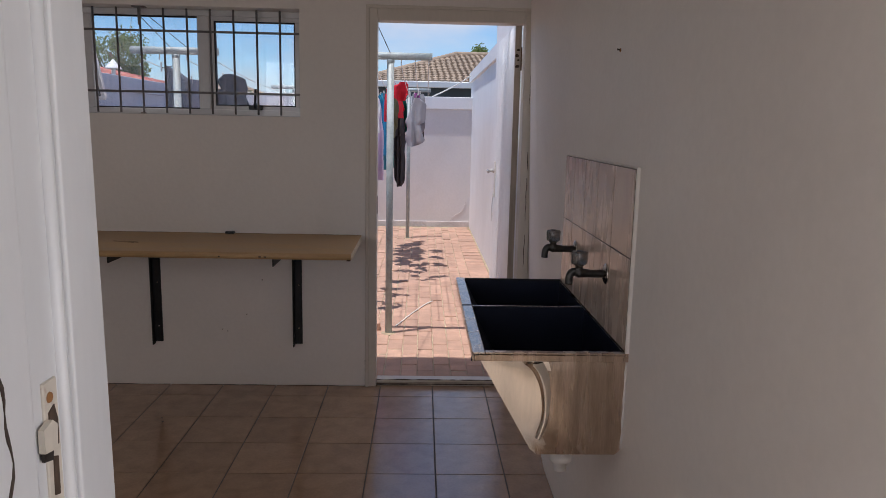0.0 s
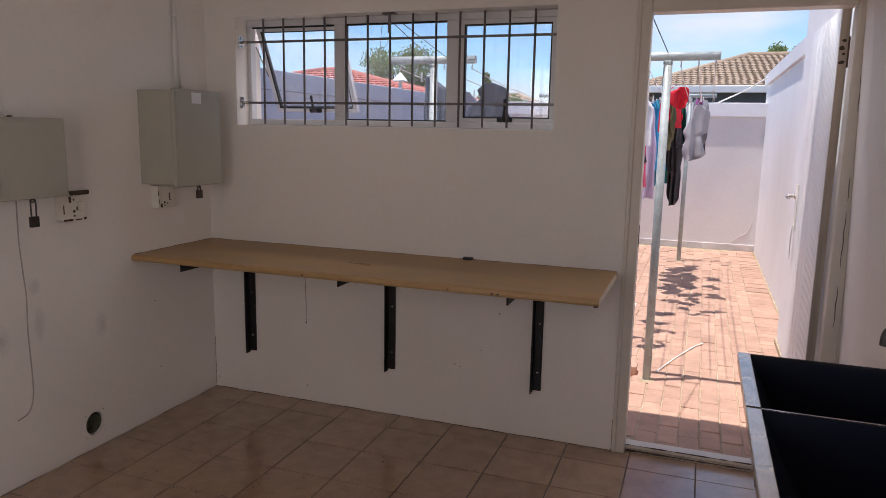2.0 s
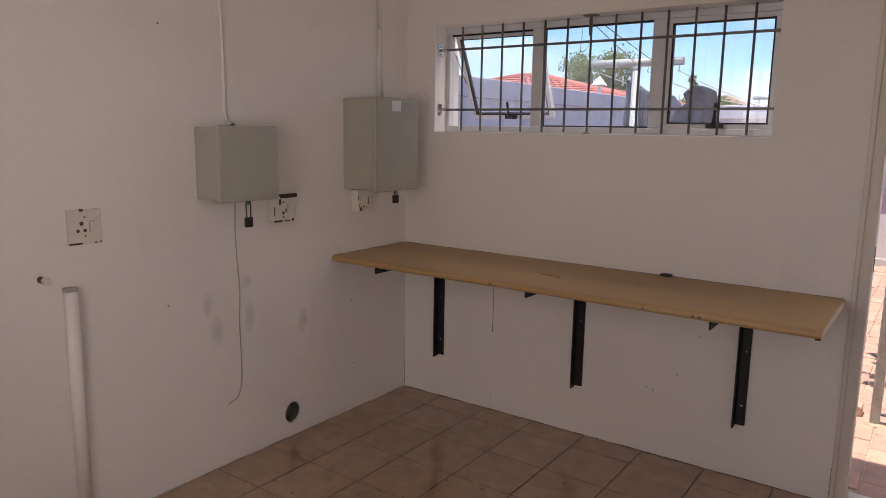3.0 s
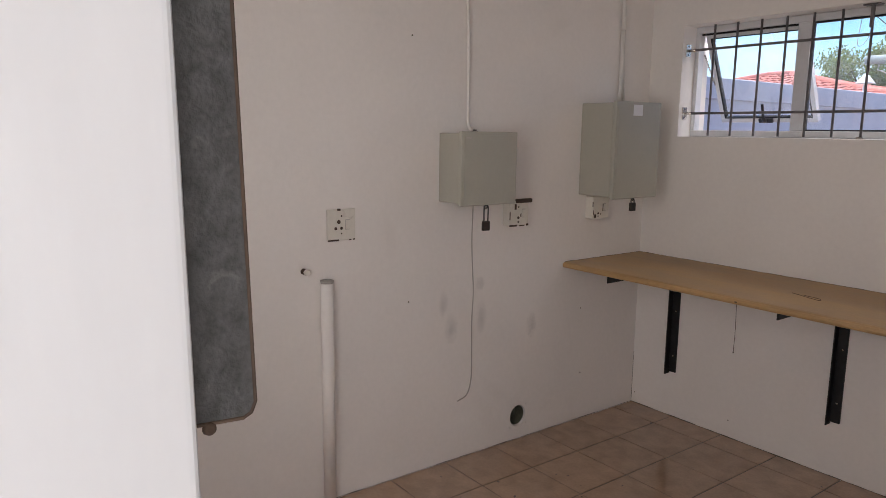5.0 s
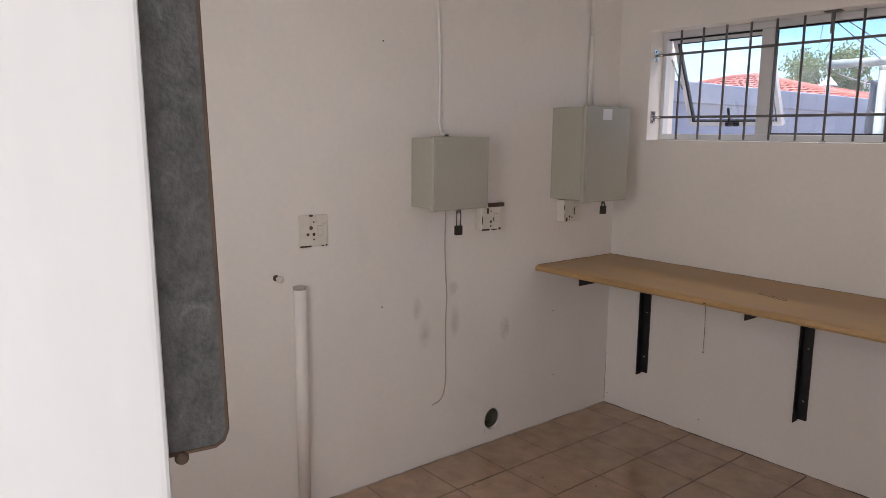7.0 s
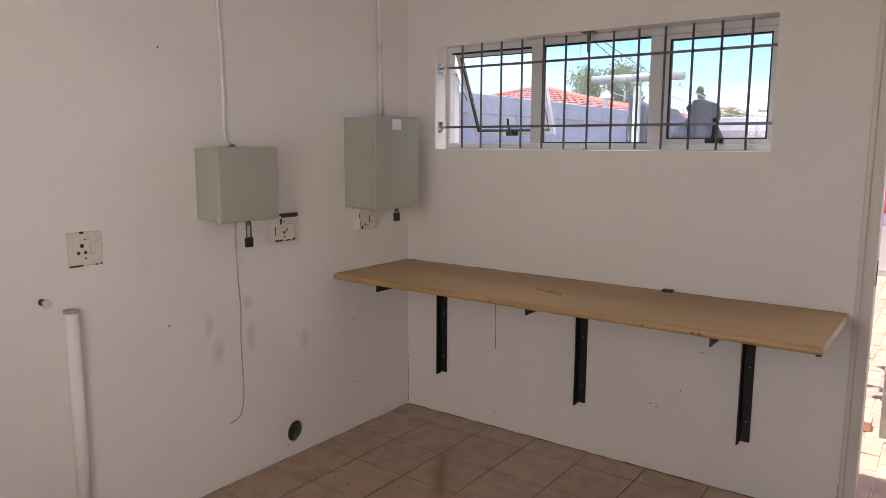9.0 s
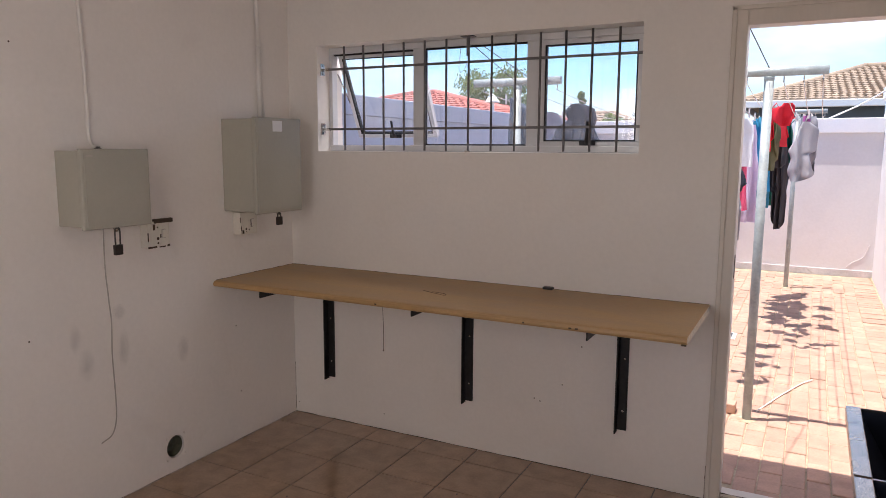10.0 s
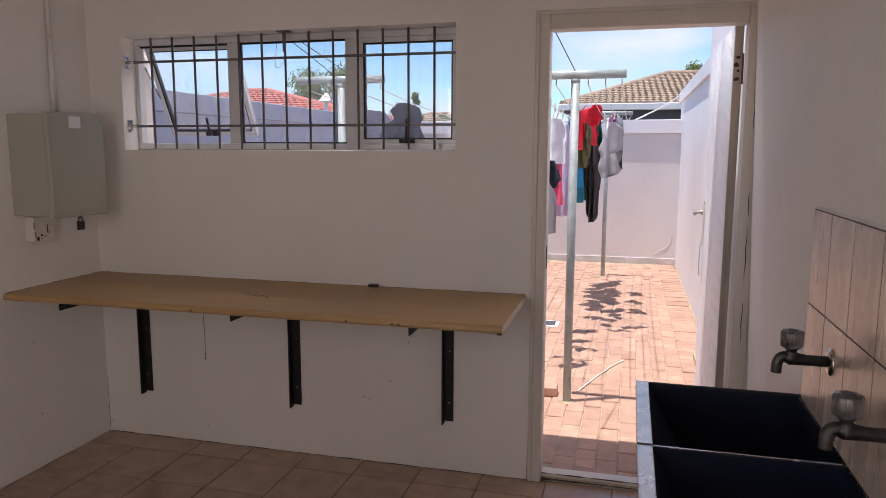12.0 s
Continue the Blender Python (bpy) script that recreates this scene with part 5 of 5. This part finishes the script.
# on the middle lines
hung("red_cloth", -0.39, -0.188, 7.1, 1.905, [(0.0, 0.62, 0.9), (0.02, 0.55, 1.0), (0.06, 0.0, 1.0), (0.10, 0.02, 0.97), (0.14, 0.25, 0.9), (0.175, 0.5, 0.85)], C_RED, "bright red cloth flapping over the washing line", "cloth", 12, 3, 5, 0.04)
hung("red_vest", -0.42, -0.345, 7.3, 1.80, [(0.0, 0.1, 0.9), (0.15, 0.0, 1.0), (0.27, 0.1, 0.6)], C_RED, "thin red vest hanging along the washing line", "vest", 35, 4, 25)
hung("olive_blouse", -0.395, -0.285, 7.5, 1.79, [(0.0, 0.1, 0.9), (0.15, 0.0, 1.0), (0.32, 0.0, 0.7), (0.42, 0.0, 0.45)], C_OLIVE, "dark olive patterned blouse on the washing line", "blouse", -25, 6, 26)
hung("red_camisole", -0.305, -0.248, 7.62, 1.78, [(0.0, 0.2, 0.8), (0.12, 0.0, 1.0), (0.21, 0.2, 0.6)], C_RED, "narrow red camisole on the washing line", "camisole", 30, 3, 27)
hung("black_camisole", -0.36, -0.235, 7.75, 1.76, [(0.0, 0.4, 0.8), (0.16, 0.1, 0.9), (0.22, 0.0, 1.0), (0.34, 0.15, 0.95), (0.37, 0.3, 0.6)], C_DARK, "black camisole with straps on the washing line", "camisole", -15, 5, 28)
hung("green_shirt", -0.30, -0.185, 8.0, 1.785, [(0.0, 0.2, 0.6), (0.1, 0.1, 0.75), (0.25, 0.1, 0.95), (0.36, 0.5, 1.0)], C_GREEN, "dark green shirt hanging along the washing line", "shirt", 20, 5, 29)
hung("charcoal_trousers", -0.40, -0.222, 7.92, 1.76, [(0.0, 0.2, 0.8), (0.33, 0.0, 1.0), (0.55, 0.05, 0.95), (0.58, 0.35, 0.95), (0.86, 0.4, 0.95), (0.92, 0.45, 0.75)], C_DARK, "charcoal striped trousers hanging on the washing line", "trousers", -14, 9, 30)
for y, c, n_, lb, sh, w, tn in ((8.40, C_GREEN, "bottle_green_vest", "bottle green vest", SHIRT_LONG, 0.45, 12), (8.88, C_DARK, "charcoal_shirt", "charcoal shirt", SHIRT_LONG, 0.50, 10), (9.4, C_NAVY, "navy_shirt", "navy shirt", SHIRT_LONG, 0.46, -8)):
    garment(n_, -0.345, y, w, sh, c, lb + " hanging along the washing line", n_.split("_")[-1], tn, seed=int(y * 10), amp=0.035, folds=4)
hung("grey_shorts", -0.232, 0.0, 7.3, 1.768, [(0.0, 0.46, 0.62), (0.03, 0.40, 0.80), (0.06, 0.36, 0.98), (0.14, 0.22, 1.0), (0.235, 0.05, 0.98), (0.25, 0.10, 0.72), (0.30, 0.16, 0.76), (0.38, 0.08, 0.88), (0.41, 0.10, 0.98), (0.44, 0.16, 0.86), (0.475, 0.20, 0.45)], C_LIGHT, "crumpled pale grey shorts hanging on the washing line", "shorts", 12, 5, 11, 0.022)
hung("purple_sock", -0.132, -0.072, 7.34, 1.815, [(0.0, 0.1, 0.9), (0.04, 0.0, 1.0), (0.07, 0.2, 0.7)], cloth("purple_cloth", (0.30, 0.08, 0.26)), "small purple sock pegged on the washing line", "sock", 10, 3, 31, 0.012)
for y, c, n_, lb in ((7.95, C_GREY, "grey_towel", "small grey towel"), (8.4, C_DARK, "black_towel", "small black towel"), (8.85, C_GREYBLUE, "dark_vest", "dark blue-grey vest")):
    garment(n_, -0.105, y, 0.24, STRIP, c, lb + " hanging along the washing line", n_.split("_")[1], 24, seed=int(y * 10), amp=0.03, folds=3)
hung("dark_jacket", -1.83, -1.45, 6.25, 1.885, [(0.0, 0.36, 0.52), (0.03, 0.26, 0.78), (0.06, 0.2, 0.80), (0.12, 0.3, 0.84), (0.18, 0.1, 0.80), (0.27, 0.0, 0.95), (0.5, -0.1, 1.1)], C_NAVY, "dark blue jacket hanging on the washing line", "jacket", 10, 4, 14, 0.03)
hung("charcoal_blanket", -1.99, -1.80, 5.72, 1.90, [(0.0, 0.0, 0.12), (0.04, 0.0, 0.55), (0.10, 0.0, 0.95), (0.35, -0.05, 1.0), (0.6, -0.08, 1.0)], C_GREYBLUE, "charcoal blanket slung over the washing line", "blanket", 8, 6, 15, 0.02)
garment("blue_grey_sheet", -2.02, 6.72, 0.9, [(0.0, 0.0, 0.7), (0.1, 0.0, 1.0), (0.6, 0.0, 1.0)], cloth("blue_grey_sheet_cloth", (0.24, 0.26, 0.33)), "pale blue-grey sheet hanging along the washing line", "sheet", 0, seed=16, amp=0.02, folds=4)
pillar = thing("white_roof_cowl", (-7.92, 19.0, -0.3), "white pyramid-capped flue beyond the yard wall", "flue")
part("flue", tube([(-7.92, 19.0, -0.3), (-7.92, 19.0, 2.80)], 0.05, 14), YARD_WHITE, pillar)
part("cap", bm_lathe(bmesh.new(), (-7.92, 19.0, 2.78), (0, 0, 1), [(0, 0.23), (0.04, 0.20), (0.24, 0.015)], 4), YARD_WHITE, pillar, "white pyramid cap")

weeds = bmesh.new()
wr = random.Random(9)
for k in range(420):
    y = wr.choice((wr.uniform(6.7, 11.2), wr.gauss(7.1, 0.12), wr.gauss(11.0, 0.2)))
    c = Vector((0.705 - abs(wr.gauss(0, 0.012)), y, GZ))
    u = Vector((wr.uniform(-0.03, 0.0), wr.uniform(-0.03, 0.03), wr.uniform(0.01, 0.045)))
    v = Vector((0, 0.003, 0.0))
    weeds.faces.new([weeds.verts.new(p) for p in (c - v, c + v, c + u)])
solid("weeds", weeds, LEAF, "small dry weeds along the foot of the wall", "weeds", kind="stuff")
solid("wall_foot_dirt", box(0.695, 0.7145, 6.61, 11.24, GZ - 0.02, GZ + 0.006, 0.003), SAND, "sandy dirt along the foot of the wall", "dirt", kind="stuff")


# ---- neighbours ----
def tiled_slope(bm, p0, p1, q0, q1, course, pitch):
    """Rows of curved roof tiles between the eave p0-p1 and the upper edge q0-q1."""
    p0, p1, q0, q1 = (Vector(v) for v in (p0, p1, q0, q1))
    rows_ = max(1, int(((q0 + q1) / 2 - (p0 + p1) / 2).length / course))
    nrm = (p1 - p0).cross(q0 - p0).normalized()
    nrm = nrm if nrm.z > 0 else -nrm
    full = (p1 - p0).length
    for r in range(rows_):
        a0, a1 = p0.lerp(q0, r / rows_), p1.lerp(q1, r / rows_)
        b0, b1 = p0.lerp(q0, (r + 1.12) / rows_), p1.lerp(q1, (r + 1.12) / rows_)
        n_ = max(1, int((a1 - a0).length / pitch))
        for c in range(n_):
            pts = []
            for k in range(5):
                u = (c + k / 4 * 0.98) / n_
                h = 0.5 * (1 - math.cos(2 * math.pi * k / 4)) * 0.035
                pts.append((bm.verts.new(a0.lerp(a1, u) + nrm * (h + 0.045)), bm.verts.new(b0.lerp(b1, u) + nrm * (h + 0.005)), bm.verts.new(a0.lerp(a1, u) + nrm * (h - 0.01))))
            for s, t in zip(pts, pts[1:]):
                bm.faces.new((s[0], t[0], t[1], s[1]))
                bm.faces.new((s[2], t[2], t[0], s[0]))


def hip_house(name, x0, x1, y0, y1, eave, top, ridge, wall_m, roof_m, label, course, pitch, fascia=True):
    h = thing(name, ((x0 + x1) / 2, (y0 + y1) / 2, -0.3), label, "house")
    part("wall", box(x0 + 0.45, x1 - 0.45, y0 + 0.45, y1 - 0.45, -0.3, eave - 0.02), wall_m, h)
    ra, rb = Vector((ridge[0], ridge[2], top)), Vector((ridge[1], ridge[2], top))
    c = [Vector((x0, y0, eave)), Vector((x1, y0, eave)), Vector((x1, y1, eave)), Vector((x0, y1, eave))]
    bm = bmesh.new()
    vs = [bm.verts.new(v - Vector((0, 0, 0.03))) for v in (*c, ra, rb)]
    for f in ((0, 1, 5, 4), (1, 2, 5), (2, 3, 4, 5), (3, 0, 4), (3, 2, 1, 0)):
        bm.faces.new([vs[i] for i in f])
    roof = part("roof", bm, roof_m, h)
    bm = bmesh.new()
    tiled_slope(bm, c[0], c[1], ra, rb, course, pitch)
    tiled_slope(bm, c[3], c[0], ra, ra, course, pitch)
    tiled_slope(bm, c[1], c[2], rb, rb, course, pitch)
    tagged(part("tiles", bm, roof_m, roof), kind="stuff")
    part("ridge_tiles", bm_tube(bm_tube(bm_tube(bmesh.new(), [ra + Vector((0, 0, 0.03)), rb + Vector((0, 0, 0.03))], 0.11, 8), [c[0], ra + Vector((0, 0, 0.03))], 0.11, 8), [c[1], rb + Vector((0, 0, 0.03))], 0.11, 8), roof_m, roof)
    if fascia:
        part("gutter", box(x0 - 0.05, x1 + 0.05, y0 - 0.12, y0 - 0.01, eave - 0.20, eave + 0.0, 0.02), YARD_WHITE, h, "white gutter board")
        part("gutter", box(x0 - 0.12, x0 - 0.01, y0, y1, eave - 0.20, eave + 0.0, 0.02), YARD_WHITE, h, "white gutter board")
    return h


hip_house("neighbour_house", -2.05, 12.0, 23.4, 33.6, 2.92, 4.24, (1.2, 8.0, 28.5), SLATE_WALL, ROOF_BEIGE, "slate-grey house with a mossy beige tiled hip roof", 0.31, 0.20)
hip_house("red_roof_house", -20.0, -5.6, 19.6, 30.2, 2.05, 3.58, (-13.6, -12.8, 24.9), YARD_WHITE, ROOF_RED, "neighbouring house with a red tiled hip roof", 0.33, 0.24)
hip_house("far_house", -13.5, -7.0, 36, 42, 2.55, 3.4, (-10.6, -9.6, 39), YARD_WHITE, ROOF_BEIGE, "distant house with a tan tiled roof", 0.5, 0.4)


def tree(x, y, base, height, radius, seed, label, cone=False, n=5200, size=0.085):
    r = random.Random(seed)
    t = thing("tree", (x, y, base), label, "tree")
    bm = bmesh.new()
    bm_tube(bm, bend([(x, y, base), (x + 0.1, y, base + height * 0.4), (x - 0.05, y, base + height * 0.75)]), [0.20 - 0.011 * i for i in range(13)], 10)
    clumps = []
    for k in range(26):
        a, e = r.random() * 6.28, r.random()
        if cone:
            q = Vector((x + radius * (1 - e) * math.cos(a) * 0.8, y + radius * (1 - e) * math.sin(a) * 0.8, base + height * (0.25 + 0.72 * e)))
            cr = radius * (0.40 - 0.28 * e)
        else:
            rr = radius * (0.35 + 0.6 * r.random())
            q = Vector((x + rr * math.cos(a), y + rr * math.sin(a), base + height * (0.50 + 0.42 * e * (1 - 0.4 * rr / radius))))
            cr = radius * (0.22 + 0.2 * r.random())
        clumps.append((q, cr))
        if k < 12:
            bm_tube(bm, bend([(x, y, base + height * (0.3 + 0.02 * k)), (x * 0.6 + q.x * 0.4, y * 0.6 + q.y * 0.4, (base + height * 0.4) * 0.4 + q.z * 0.6), q], 3), [0.06, 0.055, 0.05, 0.04, 0.03, 0.02, 0.012], 6)
    part("trunk", bm, BARK, t)
    bm = bmesh.new()
    for k in range(n):
        q, cr = clumps[r.randrange(len(clumps))]
        d = Vector((r.gauss(0, 1), r.gauss(0, 1), r.gauss(0, 0.8))).normalized() * cr * r.random() ** 0.4
        c = q + d
        u = Vector((r.gauss(0, 1), r.gauss(0, 1), r.gauss(0, 1))).normalized()
        v = u.orthogonal().normalized()
        s = size * (0.6 + 0.8 * r.random())
        bm.faces.new([bm.verts.new(c + s * w) for w in (u, 0.45 * v, -u, -0.45 * v)])
    tagged(part("crown", bm, LEAF, t), kind="stuff")


tree(-13.6, 32.5, -0.3, 6.3, 1.75, 3, "leafy green tree behind the red roof", n=8000, size=0.075)
tree(-8.76, 30.0, -0.3, 4.3, 0.75, 5, "small dark conifer beyond the houses", cone=True, n=1400)
tree(-8.1, 34.0, -0.3, 4.0, 1.0, 6, "low green tree beyond the houses", n=1500)
tree(3.5, 38.0, -0.3, 7.1, 1.5, 7, "leafy tree rising behind the beige roof", n=4000)
wire_ = thing("fence_wire", (0.6, 10.5, 1.9), "thin white wire slung over the yard wall", "wire")
part("wire", tube(bend([(0.70, 11.2, 2.28), (0.45, 11.3, 2.12), (0.1, 11.4, 1.95)]), 0.010, 6), PVC, wire_)

# ---- floor tiles ----
TP, TX, TY = 0.3000, 0.037, 3.910
tile_meshes = {}


def y_mid(j):
    return TY + (j + 0.5) * TP


i0 = math.floor((LX - TX) / TP)
for i in range(i0, math.ceil((RX + 0.03 - TX) / TP)):
    for j in range(-10, 1):
        x0, x1 = max(TX + i * TP, LX) + 0.0026, min(TX + (i + 1) * TP, RX + 0.06 * max(0.0, y_mid(j) - 2.95)) - 0.0022
        y0, y1 = TY + (j) * TP + 0.0022, min(TY + (j + 1) * TP, 4.088) - 0.0022
        if x1 - x0 < 0.01 or y1 - y0 < 0.01 or y1 < NY - 0.12:
            continue
        key = (round(x1 - x0, 3), round(y1 - y0, 3))
        if key not in tile_meshes:
            bm = box(-key[0] / 2, key[0] / 2, -key[1] / 2, key[1] / 2, -0.0035, 0.0, 0.0012)
            me = bpy.data.meshes.new("tile")
            bm.to_mesh(me)
            bm.free()
            me.materials.append(TILE)
            tile_meshes[key] = me
        t = new("tile", tile_meshes[key])
        t.parent = floor
        t.matrix_basis = Matrix.Translation(((x0 + x1) / 2, (y0 + y1) / 2, rnd.uniform(-0.0004, 0.0004)))
bm = bmesh.new()
for k in range(70):
    x, y = rnd.uniform(-2.5, -0.7), rnd.uniform(2.0, 3.95)
    if k > 10:
        x, y = rnd.gauss(-1.95, 0.20), rnd.gauss(2.75, 0.28)
    s = rnd.uniform(0.004, 0.012)
    a = rnd.random() * 3
    bm_prism(bm, [(x + s * math.cos(a), y + s * math.sin(a), 0.0006), (x - 0.5 * s * math.sin(a), y + 0.5 * s * math.cos(a), 0.0006), (x - s * math.cos(a), y - s * math.sin(a), 0.0006), (x + 0.5 * s * math.sin(a), y - 0.5 * s * math.cos(a), 0.0006)], (0, 0, 0.0008))
solid("floor_crumbs", bm, BROWN, "dark crumbs and dirt scattered on the floor tiles", "dirt", kind="stuff")

# ---- paving bricks ----
BL, BW, BP = 0.222, 0.110, 0.1065


def brick_mesh(w, d, gx, gy):
    me = bpy.data.meshes.new("brick")
    bm = box(-w / 2 + gx, w / 2 - gx, -d / 2 + gy, d / 2 - gy, -0.05, 0, 0.004)
    bm.to_mesh(me)
    bm.free()
    me.materials.append(BRICK)
    return me


long_me, cross_me = brick_mesh(BP, BL, 0.0028, 0.0034), brick_mesh(BL, BW, 0.0025, 0.0026)
far = bmesh.new()
laid = []
y = 4.36
while y < 11.22:
    laid.append((0.59, y, True))
    y += BW
x, col = 0.48 - BP / 2, 0
while x > -3.25:
    y = 4.172 + BL / 2 + (BL / 2 if col % 2 else 0.0) - BL / 2
    while y < 11.15:
        if y - BL / 2 > 4.165 and (y - BL / 2 > 4.305 or DOOR[0] + 0.06 < x < DOOR[1] - 0.06):
            laid.append((x + rnd.uniform(-0.002, 0.002), y + rnd.uniform(-0.006, 0.006), False))
        y += BL
    x -= BP
    col += 1
made = 0
for x, y, cross in sorted(laid, key=lambda q: q[1]):
    dz = rnd.uniform(-0.003, 0.003)
    if made < 300 and x > -0.72 and not (cross and y > 8.5):
        b = new("brick", cross_me if cross else long_me)
        b.parent = yard
        b.matrix_basis = pose(x, y, GZ + dz, rnd.uniform(-0.5, 0.5), rnd.uniform(-0.6, 0.6), rnd.uniform(-0.9, 0.9))
        made += 1
    else:
        w, d = (BL, BW) if cross else (BP, BL)
        bm_box(far, x - w / 2 + 0.0033, x + w / 2 - 0.0033, y - d / 2 + 0.0034, y + d / 2 - 0.0034, GZ - 0.05, GZ + dz)
tagged(part("bricks", far, BRICK_FAR, yard), kind="stuff")
